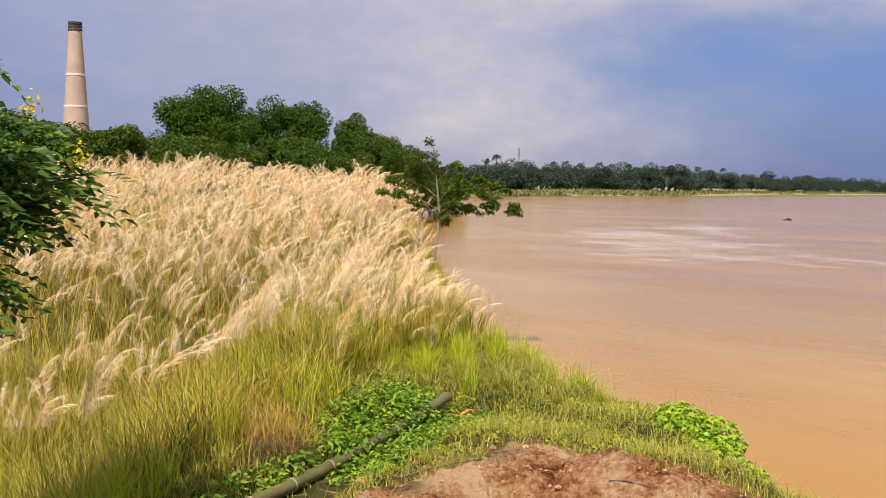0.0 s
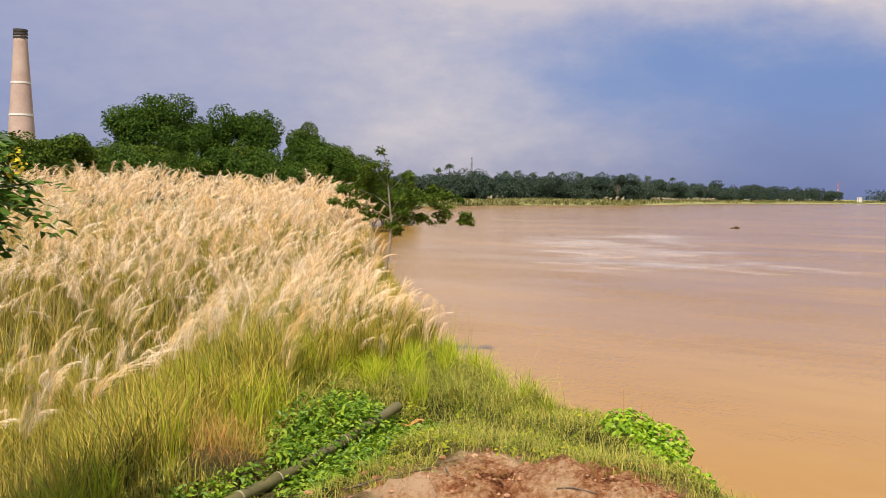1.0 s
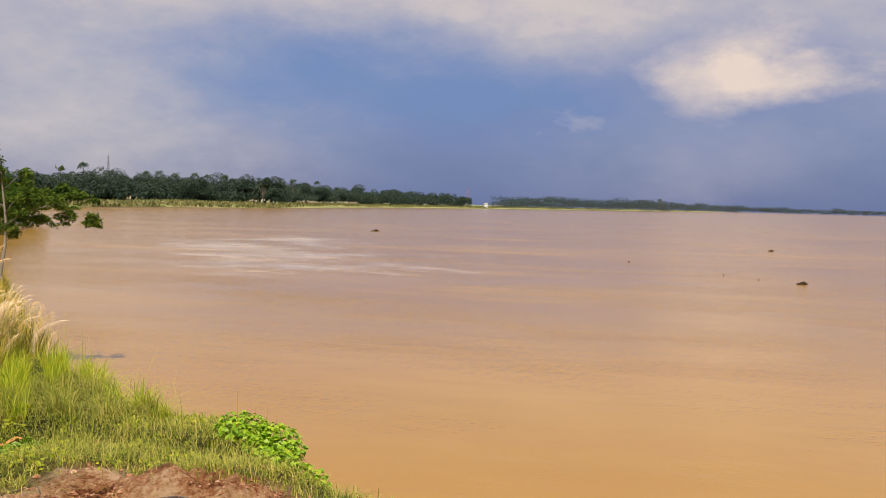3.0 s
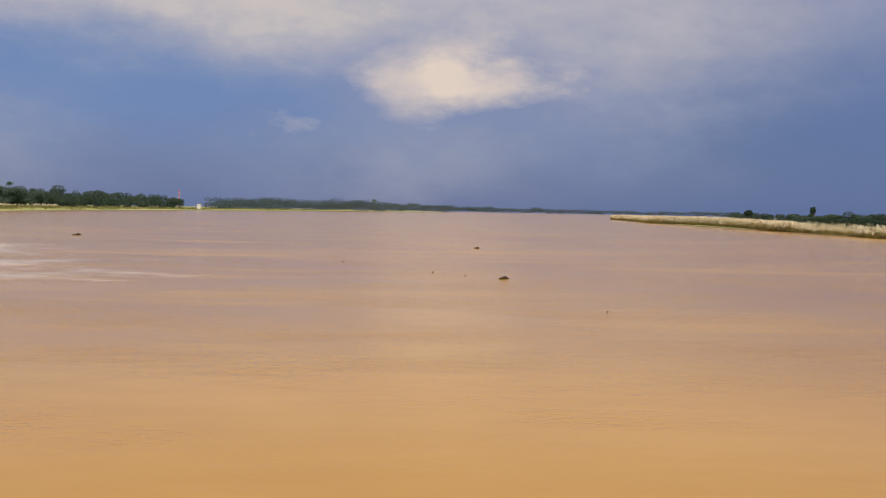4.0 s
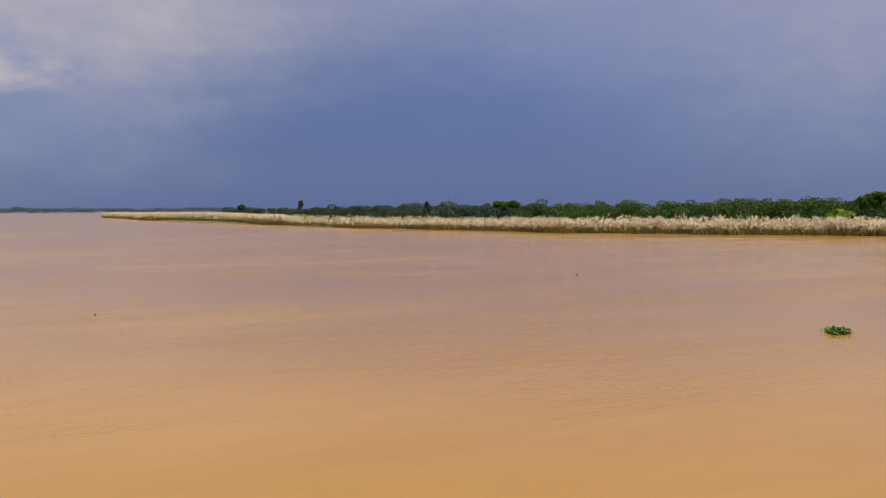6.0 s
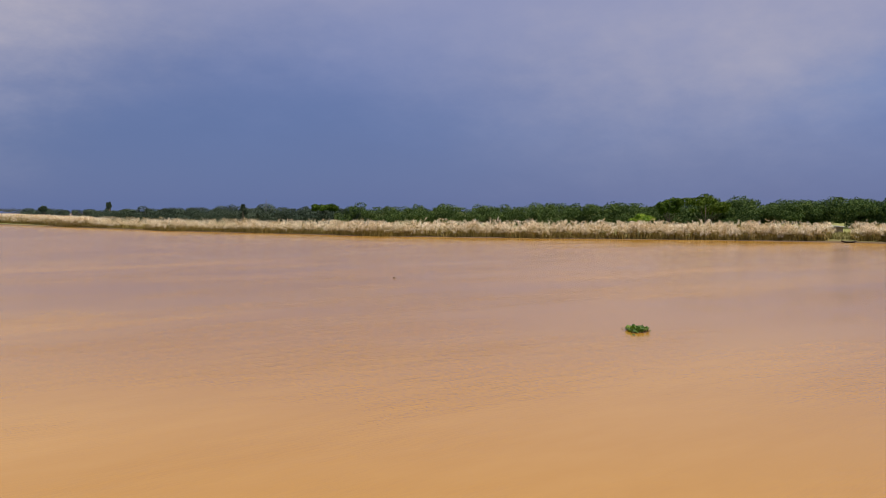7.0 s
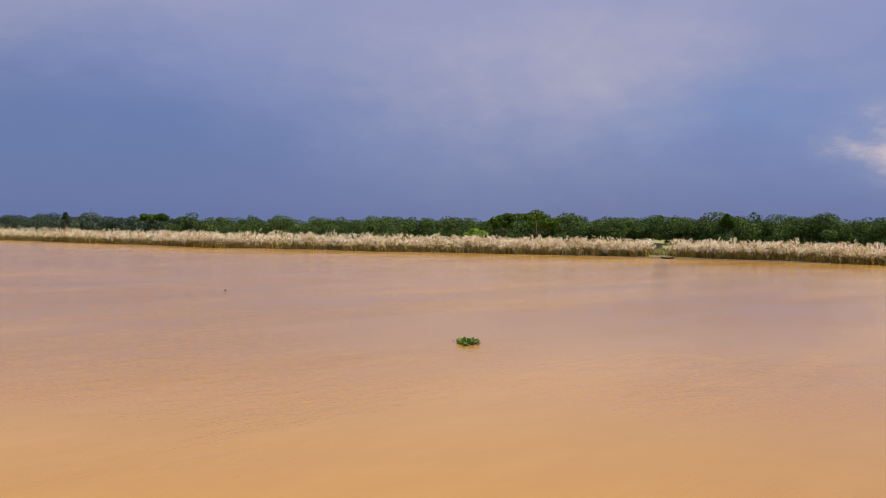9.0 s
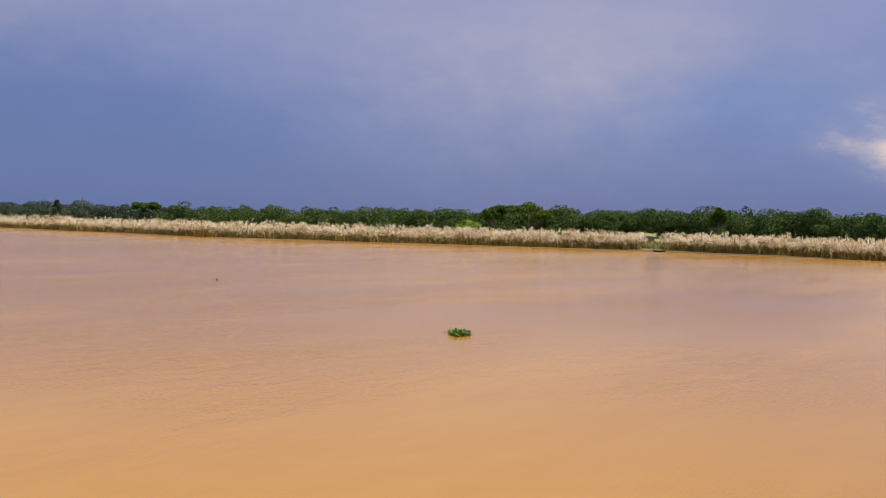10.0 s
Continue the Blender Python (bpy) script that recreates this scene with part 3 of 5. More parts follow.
def kans_stand(name, places, seed, tall, plume_len, hairs, plume_w, hair_w, leaves, stem_w, leaf_w, label, out=None):
    """Flowering tall grass: stems and leaves, and the plumes on them."""
    r = np.random.default_rng(seed)
    n = len(places)
    h = r.uniform(tall[0], tall[1], n) if not isinstance(tall, np.ndarray) else tall
    lean, lean_to = r.uniform(0.0, 0.20, n), r.normal(WIND, 1.1, n)
    if out is not None:
        lean = 0.05 + 0.8 * out[1] * r.uniform(0.5, 1.2, n)
        lean_to = np.arctan2(1.6 * out[1] * np.sin(out[0]) + 0.12 * math.sin(WIND), 1.6 * out[1] * np.cos(out[0]) + 0.12 * math.cos(WIND)) + r.normal(0, 0.8, n)
    bv, bf = blade_form(3, stem_w, 0.10)
    pairs = [spread(bv, bf, places, lean_to + r.normal(0, 0.3, n), np.stack([h, np.ones(n), h], -1), lean * 0.6, lean_to)]
    stems = new("stems", fast_mesh("stems", *joined(pairs), M_STEM))
    pairs = []
    for k in range(leaves):
        bv, bf = blade_form(4, leaf_w, r.uniform(0.25, 0.75))
        hh = h * r.uniform(0.45, 0.85, n)
        off = np.stack([r.normal(0, 0.10, n), r.normal(0, 0.10, n), np.zeros(n)], -1)
        pairs.append(spread(bv, bf, places + off, r.uniform(0, 6.28, n), np.stack([hh, np.ones(n), hh], -1)))
    blades = new("leaves", fast_mesh("leaves", *joined(pairs), M_BLADE))
    form = [plume_form(hairs, 1.0, plume_w, d, hair_w, seed + i) for i, d in enumerate((0.2, 0.5, 0.85, 0.35))]
    pairs = []
    pick = r.integers(0, 4, n)
    bend = 0.10 * h
    tips = places + np.stack([(lean * 0.6 * h * 0.965 + bend) * np.cos(lean_to), (lean * 0.6 * h * 0.965 + bend) * np.sin(lean_to), h * 0.955], -1)
    for i, (pv, pf) in enumerate(form):
        m = pick == i
        pairs.append(spread(pv, pf, tips[m], lean_to[m] + r.normal(0, 0.4, m.sum()), plume_len * r.uniform(0.7, 1.25, m.sum()), lean[m], lean_to[m]))
    plumes = new("plumes", fast_mesh("plumes", *joined(pairs), M_PLUME))
    holder = thing(name, label, "tall grass", kind="stuff")
    for o in (stems, blades, plumes):
        o.parent = holder
    if leaves < 3:
        blades.data.materials[0] = M_REED
        stems.data.materials[0] = M_REED
        plumes.data.materials[0] = M_PLUME_FAR
    return holder


# dense flowering field on the near bank, in three depths
FIELD = "dense field of tall grass with cream-white feathery plumes"
for count, ranges, seed, size, hairs, hair_w, leaf_w, keep in ((2100, (9.0, 17.5), 11, 0.37, 130, 0.0042, 0.014, 0.56), (3300, (17.5, 29), 14, 0.44, 90, 0.0072, 0.020, 0.62), (3000, (29, 47), 15, 0.56, 60, 0.012, 0.030, 0.8)):
    p = field(count, (-30, 3), ranges, seed)
    p = p[kans_zone(p)]
    d = np.hypot(p[:, 0], p[:, 1])
    p = p[(rng.random(len(p)) < np.clip((d - 10.2 - 1.6 * smooth_step(1.5, 4, -p[:, 0])) / 5.0, 0.08, 1)) & clumped(p, 1.0, keep, 1.7)]
    p, way_out, far_out, tuft = tussocks(p, 0.95, 0.55)
    x, y = p[:, 0], p[:, 1]
    crest = np.interp(np.hypot(x, y), (8, 11, 16, 22, 30, 46), (2.55, 2.75, 3.12, 3.5, 4.1, 4.4)) + 0.25 * smooth_step(4, 9, -x)
    low = 0.22 + 0.5 * smooth_step(15, 26, y)
    h = np.maximum(crest - np.maximum(p[:, 2], 0.3), 0.5) * (low + (1 - low) * smooth_step(-0.1, 1.7, kans_lip(y) - x))
    h = h * (0.86 + 0.24 * tuft) + 0.16 * wavy(x, y, 1.1, 2) + rng.uniform(-0.65, 0.16, len(p)) + 0.35 * ((rng.random(len(p)) > 0.97) & (kans_lip(y) - x > 1.6))
    kans_stand("kans_grass_field", p, seed + 10, np.maximum(h, 0.25), size, hairs, 1.25, hair_w, 6, 0.007, leaf_w, FIELD, (way_out, far_out * 0.7))
# thinner growth in front of it
p = field(820, (-30, -3), (5.8, 11.5), 12)
p = p[kans_zone(p) & clumped(p, 4.0, 0.22, 2.6)]
q = field(420, (-7, 2.6), (9.5, 14.5), 13)
p = np.concatenate([p, q[(inland(q[:, 0], q[:, 1], LEFT_LAND) > -0.2) & (q[:, 0] < 0.5 - 0.12 * (q[:, 1] - 10.4)) & clumped(q, 6.0, 0.5, 2.2)]])
kans_stand("kans_grass_clump", p, 22, 0.20 + 0.24 * smooth_step(-0.3, 0.8, -p[:, 0]) + 0.45 * smooth_step(0.5, 3, -p[:, 0]) + rng.uniform(-0.14, 0.24, len(p)), 0.30, 150, 1.15, 0.0042, 6, 0.005, 0.010,
           "scattered tall grass with pale silky plumes")


def off_pole(p):
    """Places that are not trodden flat beside the bamboo pole."""
    d = 0.865 * (p[:, 0] + 0.85) - 0.502 * (p[:, 1] - 6.3)
    clear = np.hypot(p[:, 0] + 1.03, p[:, 1] - 6.65) > 0.30
    return clear & ((d < -0.07) | (d > 0.42) | (p[:, 1] > 7.6) | (p[:, 1] < 4.5))


def grass(name, p, seed, size, width, mat, label, bend=(0.2, 0.9), kinds=5, segments=3, wide=0.0):
    r = np.random.default_rng(seed)
    pairs = []
    pick = r.integers(0, kinds, len(p))
    for k in range(kinds):
        bv, bf = blade_form(segments, width, bend[0] + (bend[1] - bend[0]) * k / (kinds - 1))
        m = pick == k
        h = size[m] if isinstance(size, np.ndarray) else r.uniform(size[0], size[1], m.sum())
        pairs.append(spread(bv, bf, p[m], r.uniform(0, 6.28, m.sum()), np.stack([h, np.ones(m.sum()), h], -1), r.uniform(0, 0.3, m.sum()), r.uniform(0, 6.28, m.sum())))
    return stuff(name, joined(pairs), mat, label, "grass")


p = field(58000, (-32, 4), (3.8, 14), 31)
beside = (0.865 * (p[:, 0] + 0.85) - 0.502 * (p[:, 1] - 6.3) < -0.10) & (p[:, 0] < -0.7) & (p[:, 1] < 7.6)
p = p[(kans_zone(p, 0.1) | beside) & off_pole(p)]
d = np.hypot(p[:, 0], p[:, 1])
off = -(0.865 * (p[:, 0] + 0.85) - 0.502 * (p[:, 1] - 6.3))
trod = np.maximum(0.28 + 0.72 * smooth_step(0.3, 1.2, off), smooth_step(7.4, 8.2, p[:, 1]))
grass("meadow_grass", p, 32, trod * (0.22 + 0.5 * rng.random(len(p)) * (0.6 + 0.7 * clumped(p, 2.0, 0.5, 1.5))), 0.0085, M_BLADE, "rank yellow-green grass on the lower bank", (0.15, 0.8), segments=2)
p = field(15000, (-31, -4), (4.3, 10.5), 37)
p = p[kans_zone(p, 0.1) & off_pole(p) & clumped(p, 7.0, 0.6, 1.3)]
grass("green_undergrowth", p, 38, (0.25, 0.6), 0.0075, M_GREEN, "fresh green grass growing under the tall grass", (0.2, 0.8), segments=2)
p = field(14000, (-8, 9), (7.4, 10.6), 33)
k = (inland(p[:, 0], p[:, 1], LEFT_LAND) > -0.7) & (p[:, 0] > -1.3) & (p[:, 1] > 8.3 - 0.4 * p[:, 0])
p = p[k]
p = tussocks(p, 0.34, 0.45)[0]
patch = grain(p[:, 0] * 1.3, p[:, 1] * 1.3, 6) + 0.6 * grain(p[:, 0] * 3.6, p[:, 1] * 3.6, 8)
LUSH = "bright green grass along the bank's edge"
k = patch > -0.5
grass("lush_grass", p[k], 34, (0.08, 0.36), 0.0062, M_GREEN, LUSH, (0.2, 1.3))
grass("dull_grass", p[~k], 37, (0.08, 0.26), 0.0058, M_SHORT, "duller yellowish grass between lush tufts", (0.3, 1.5))
p = field(26000, (-9, 4), (11.5, 30), 42)
k = inland(p[:, 0], p[:, 1], LEFT_LAND)
p = p[(k > -0.9) & (k < 1.3)]
grass("bank_edge_grass", p, 43, (0.2, 0.55), 0.011, M_BLADE, "rank yellow-green grass along the river's edge", (0.2, 1.0))
p = field(420, (-1, 10), (7.6, 12.0), 40)
p = p[(np.abs(inland(p[:, 0], p[:, 1], LEFT_LAND) + 0.1) < 0.3) & clumped(p, 3.0, 0.6, 2.4)]
grass("seeding_stalks", p, 41, (0.25, 0.62), 0.0045, M_SHORT, "thin seeding grass stalks over the bank's edge", (0.05, 0.35))
p = np.concatenate([field(62000, (-14, 24), (4.2, 10.2), 35), field(14000, (-180, 180), (0.7, 5.5), 39)])
x, y = p[:, 0], p[:, 1]
bare = ((x - 0.45) / 1.5) ** 2 + ((y - 4.7) / 1.75) ** 2 + 0.4 * wavy(x, y, 3.0) + 0.22
k = (inland(x, y, LEFT_LAND) > -0.9) & ((x > -1.6) | (y < 4)) & ((bare > 1.0) | (rng.random(len(p)) < 0.02)) & (off_pole(p) | (rng.random(len(p)) < 0.12))
p = p[k]
grass("short_grass", p, 36, (0.03, 0.13), 0.0048, M_SHORT, "short yellowish trodden grass", (0.3, 1.7), segments=2)


# far stand of flowering grass on the opposite bank
def right_shore(deg):
    b, r = np.array(RIGHT_SHORE).T
    return np.interp(deg, np.r_[b, 120.0], np.r_[r, 131.0])


def along_right(count, seed, depth, start=49.9, stop=118.0):
    r = np.random.default_rng(seed)
    deg = r.uniform(start, stop, count)
    deg = deg[(deg < 101.55) | (deg > 102.75)]
    n = len(deg)
    d = right_shore(deg) + depth[0] + (depth[1] - depth[0]) * r.random(n) ** 1.4
    x, y = d * np.sin(np.radians(deg)), d * np.cos(np.radians(deg))
    return np.stack([x, y, np.maximum(ground_z(x, y), 0.0) - 0.05], -1)


p, way_out, far_out, tuft = tussocks(along_right(6500, 41, (0.6, 12.0)), 1.8, 0.62)
tall = 1.45 + 0.75 * tuft + 0.38 * wavy(p[:, 0], p[:, 1], 0.45, 1) + 0.30 * wavy(p[:, 0], p[:, 1], 1.3, 4) + rng.uniform(-0.45, 0.2, len(p)) + 1.0 * smooth_step(190, 450, np.hypot(p[:, 0], p[:, 1]))
kans_stand("kans_grass_bank", p, 42, tall, 0.40, 22, 1.1, 0.085, 2, 0.045, 0.08, "long belt of plumed tall grass lining the opposite bank", (way_out, far_out))
p = along_right(2600, 39, (1.0, 26.0), 49.85, 60.0)
kans_stand("kans_grass_spit", p, 40, 1.9 + 0.9 * smooth_step(240, 420, np.hypot(p[:, 0], p[:, 1])) + rng.uniform(-0.4, 0.3, len(p)), 0.7, 16, 1.1, 0.18, 2, 0.12, 0.2, "pale plumed grass towards the opposite bank's far tip")
p = along_right(9000, 43, (0.2, 2.2))
grass("bank_reeds", p, 44, 0.4 + 0.9 * rng.random(len(p)), 0.11, M_REED, "golden stalks at the foot of the opposite bank's grass", (0.1, 0.5))
p, way_out, far_out, tuft = tussocks(along_right(3600, 45, (0.3, 2.6)), 1.8, 0.68)
kans_stand("kans_grass_fringe", p, 46, 0.35 + (0.5 + 0.9 * tuft) * rng.random(len(p)), 0.34, 18, 1.1, 0.08, 1, 0.045, 0.08, "shorter plumed grass at the edge of the opposite bank", (way_out, far_out))


def along_far(count, seed, depth, start, stop):
    r = np.random.default_rng(seed)
    deg = r.uniform(start, stop, count)
    b, sr = np.array(FAR_SHORE).T
    d = np.interp(deg, b, sr) * (1 + depth[0] + (depth[1] - depth[0]) * r.random(count))
    x, y = d * np.sin(np.radians(deg)), d * np.cos(np.radians(deg))
    return np.stack([x, y, ground_z(x, y)], -1)


p = along_far(17000, 47, (0.005, 0.22), -1.0, 37)
p = p[clumped(p, 5.0, 0.75, 0.03)]
grass("flat_shore_grass", p, 48, 0.6 + 1.5 * rng.random(len(p)), 0.8, M_SHORE, "yellow-green grass on the low far shore", (0.2, 0.8), segments=2)
p = along_far(2600, 49, (0.08, 0.16), 2.0, 37)
p = p[clumped(p, 8.0, 0.14, 0.04)]
kans_stand("far_kans_grass", p, 50, (1.2, 2.4), 0.9, 14, 0.55, 0.25, 1, 0.2, 0.4, "pale plumed grass patches on the far shore")


# ---------- trees ----------
def leaf_cloud(centres, radii, count, length, width, seed, up=0.5, shell=0.55):
    """Many small folded leaves over the outside of round clumps, as arrays."""
    r = np.random.default_rng(seed)
    centres, radii = np.asarray(centres, float), np.asarray(radii, float)
    weight = (radii ** 2).sum(1)
    k = r.choice(len(centres), count, p=weight / weight.sum())
    u = r.normal(size=(count, 3))
    u /= np.linalg.norm(u, axis=1, keepdims=True)
    rad = shell + (1.06 - shell) * r.random((count, 1)) ** 0.6
    pos = centres[k] + u * radii[k] * rad
    nrm = u * 0.7 + np.array((0, 0, up)) + r.normal(0, 0.45, (count, 3))
    nrm /= np.linalg.norm(nrm, axis=1, keepdims=True)
    t = np.cross(nrm, r.normal(size=(count, 3)))
    t /= np.linalg.norm(t, axis=1, keepdims=True)
    b = np.cross(nrm, t)
    ln, wd = length * r.uniform(0.6, 1.3, (count, 1)), width * r.uniform(0.7, 1.25, (count, 1))
    v = np.stack([pos - t * ln / 2, pos + b * wd / 2 + nrm * wd * 0.12, pos + t * ln / 2 - nrm * ln * 0.12, pos - b * wd / 2 + nrm * wd * 0.12], 1).reshape(-1, 3)
    i = np.arange(count)[:, None] * 4
    return v, np.concatenate([i + (0, 1, 2), i + (0, 2, 3)])


# bushy tussocks that fill the opposite bank's belt, with fluffy heads on them
r = np.random.default_rng(56)
p = np.concatenate([along_right(1900, 57, (0.9, 8.0), 60.0), along_right(500, 58, (1.5, 20.0), 49.9, 61.0)])
n = len(p)
h = 1.75 + 0.55 * wavy(p[:, 0], p[:, 1], 0.5, 1) + r.uniform(-0.45, 0.4, n) + 0.7 * smooth_step(190, 420, np.hypot(p[:, 0], p[:, 1]))
wide = r.uniform(0.6, 1.0, n) * (1 + 0.9 * smooth_step(220, 450, np.hypot(p[:, 0], p[:, 1])))
c = p + np.stack([0 * h, 0 * h, h * 0.42], -1)
stuff("tussock_leaves", leaf_cloud(c, np.stack([wide, wide, h * 0.58], -1), 42000, 0.55, 0.085, 59, up=0.1, shell=0.35), M_REED, "golden-brown leaves of tall grass on the opposite bank", "tall grass")
k = np.repeat(np.arange(n), 7)
u = r.normal(size=(len(k), 3))
u /= np.linalg.norm(u, axis=1, keepdims=True)
u[:, 2] = np.abs(u[:, 2]) * 0.85 + 0.18
heads = c[k] + u * np.stack([wide, wide, h * 0.62], -1)[k]
size = r.uniform(0.16, 0.32, len(k)) * (1 + 0.8 * smooth_step(220, 450, np.hypot(heads[:, 0], heads[:, 1])))
stuff("tussock_plumes", leaf_cloud(heads, np.stack([size * 0.8, size * 0.8, size], -1), len(k) * 12, 0.26, 0.075, 60, up=0.6, shell=0.1), M_PLUME_FAR, "fluffy cream plumes of tall grass on the opposite bank", "tall grass")


def clumps(centre, size, count, seed, low=-0.35, share=0.42):
    """Round clumps over an uneven dome."""
    r = np.random.default_rng(seed)
    c, s = [], []
    for _ in range(count):
        u = r.normal(size=3)
        u /= np.linalg.norm(u)
        if u[2] < low:
            u[2] = -u[2]
        q = np.array(size) * u * r.uniform(0.45, 0.85)
        k = share * r.uniform(0.35, 1.1)
        c.append(np.array(centre) + q)
        s.append(np.array(size) * k * (1, 1, 0.85))
    return np.array(c), np.array(s)


def tree(name, at, tall, wide, leaves, leaf, seed, mat, label, base=0.35, lobes=16, flat=1.0, group=""):
    """A broad-leaved tree: tapering trunk, forking limbs and a crown of leaves."""
    r = np.random.default_rng(seed)
    ob = thing(name, label, "tree", at, group)
    fork = tall * base
    girth = max(0.03, tall * 0.018)
    part("trunk", fast_mesh("trunk", *tube([(0, 0, -0.3), (0.02 * tall, 0.01 * tall, fork * 0.5), (0, 0.02 * tall, fork), (0.01 * tall, 0, tall * 0.75)], [girth * 1.3, girth, girth * 0.85, girth * 0.3]), M_BARK, True), ob)
    c, s = clumps((0, 0, (tall + fork) / 2), (wide / 2, wide / 2, (tall - fork) / 2 * flat), lobes, seed, share=0.34)
    for q in c[:6]:
        w = np.array((0, 0.01 * tall, fork * r.uniform(0.75, 1.1)))
        mid = w * 0.45 + q * 0.55 + (0, 0, -0.08 * tall)
        part("limb", fast_mesh("limb", *tube([w, mid, q], [girth * 0.6, girth * 0.4, girth * 0.12], 6), M_BARK, True), ob)
    part("crown", fast_mesh("crown", *leaf_cloud(c, s, leaves, leaf, leaf * 0.55, seed + 1), mat), ob)
    return ob


def ground_at(deg, r):
    x, y = at_bearing(deg, r)
    y += 0.6
    return float(x), float(y), float(ground_z(x, y))


def set_tree(deg, r, top, *rest, **more):
    """A tree whose top stands at that height over the river."""
    x, y, z = ground_at(deg, r)
    return tree(rest[0], (x, y, z), top - z, *rest[1:], **more)


DARK = "large dense dark green tree behind the tall grass"
set_tree(-13.6, 86, 12.5, "broadleaf_tree", 9.4, 22000, 0.27, 101, M_LEAF, DARK, lobes=64, base=0.2)
set_tree(-8.8, 90, 12.3, "broadleaf_tree", 7.6, 17000, 0.27, 102, M_LEAF, DARK, lobes=54, base=0.2)
set_tree(-5.6, 96, 11.4, "broadleaf_tree", 5.0, 9000, 0.25, 103, M_LEAF_Y, "rounded yellowish-green tree beside darker trees", lobes=16, base=0.2)
set_tree(-11.6, 93, 11.0, "broadleaf_tree", 6.5, 10000, 0.25, 104, M_LEAF, DARK, lobes=36, base=0.15)
for deg, r, top, wide, seed in ((-4.8, 90, 9.7, 6.0, 105), (-3.5, 98, 9.2, 6.0, 106), (-2.3, 108, 8.6, 6.5, 107)):
    set_tree(deg, r, top, "broadleaf_tree", wide, 8000, 0.25, seed, M_LEAF if seed % 2 else M_LEAF_Y, "green tree at the end of a dense thicket", lobes=34, base=0.1)
UNDER = "leafy green tree at the edge of a thicket"
first = set_tree(-12.3, 62, 7.3, "thicket_tree", 5.2, 9500, 0.20, 111, M_LEAF_Y, UNDER, base=0.05, lobes=34, group="thicket trees")
second = set_tree(-7.7, 60, 6.9, "thicket_tree", 5.0, 9500, 0.20, 112, M_LEAF, UNDER, base=0.05, lobes=34, group="thicket trees")
third = set_tree(-18.6, 55, 7.6, "thicket_tree", 4.6, 8000, 0.20, 113, M_LEAF_Y, UNDER, base=0.1, lobes=30, group="thicket trees")
for k, (deg, r, which, s) in enumerate(((-15.2, 60, 1, 1.0), (-10.0, 64, 1, 1.04), (-5.6, 64, 0, 0.92), (-16.9, 66, 0, 1.12), (-21.0, 58, 0, 1.15), (-23.5, 50, 1, 1.12), (-26.0, 56, 2, 1.15), (-4.4, 84, 1, 1.25),
                                        (-13.8, 70, 2, 1.05), (-3.4, 104, 0, 1.45), (-2.6, 112, 1, 1.4), (-1.6, 122, 0, 1.35), (-0.7, 135, 1, 1.4), (0.3, 150, 0, 1.3), (-3.9, 92, 2, 1.3), (-8.8, 70, 2, 1.05), (-28.5, 52, 1, 1.3), (-24.8, 64, 0, 1.3))):
    x, y, z = ground_at(deg, r)
    ob = copy_thing((first, second, third)[which], pose(x, y, z, 0, 0, 67 * k + 20))
    ob.scale = (s * 1.05, s * 1.05, s)


def woods(name, line, count, leaf, per_tree, seed, mat, label, wide=(0.7, 1.1), jitter=(0.97, 1.05), low=0.72):
    """A far belt of trees along bearings, distances and heights over the river."""
    r = np.random.default_rng(seed)
    b, dist, top = np.array(line).T
    cs, ss = [], []
    for k in range(count):
        deg = b[0] + (b[-1] - b[0]) * (k + r.random()) / count
        d = np.interp(deg, b, dist) * r.uniform(*jitter)
        h = np.interp(deg, b, top) * r.uniform(low, 1.05)
        x, y = at_bearing(deg, d)
        w = h * r.uniform(*wide)
        c, s = clumps((x, y, h * 0.52), (w / 2, w / 2, h * 0.48), 7, seed * 100 + k, low=-0.9, share=0.5)
        cs.append(c), ss.append(s)
    return stuff(name, leaf_cloud(np.concatenate(cs), np.concatenate(ss), count * per_tree, leaf, leaf * 0.6, seed), mat, label, "woods")


# the far belts get their haze from tinted leaf colours
woods("opposite_woods", ((74, 266, 6.1), (76, 254, 6.1), (86, 238, 6.2), (91, 230, 6.4), (97, 225, 7.2), (104, 218, 7.4), (118, 205, 7.2)), 180, 0.5, 1000, 51, M_WOODS,
      "low green woods behind the opposite bank's grass", wide=(1.0, 1.7), low=0.82)
woods("opposite_woods", ((56.5, 430, 5.6), (60, 400, 5.8), (64, 345, 5.8), (70, 292, 5.9), (75, 262, 6.0)), 90, 0.6, 800, 55, M_FAR_TINT,
      "woods behind the opposite bank's grass, leaves tinted blue-green for haze", wide=(1.1, 1.8), low=0.84)
woods("far_shore_woods", ((-2, 460, 14), (3.5, 480, 15.5), (9, 540, 16.5), (13, 590, 17), (17, 760, 17), (20.5, 900, 16.5), (22, 1000, 16), (25, 1080, 14.5)), 190, 1.15, 850, 52, M_FAR_TINT, "dark belt of trees on the far shore, leaves tinted for haze", wide=(0.9, 1.4), low=0.8)
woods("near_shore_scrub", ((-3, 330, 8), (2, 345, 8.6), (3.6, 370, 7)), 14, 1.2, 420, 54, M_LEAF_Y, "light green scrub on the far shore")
woods("distant_woods", ((26.8, 1250, 17), (30, 1450, 19), (35, 1800, 22), (38, 2300, 21), (44, 3000, 19), (50, 3300, 17), (58, 3300, 16)), 220, 2.2, 240, 53, M_HAZE_TINT, "faint trees at the river's bend, leaves tinted blue-green for haze", wide=(2.0, 3.5), low=0.8)
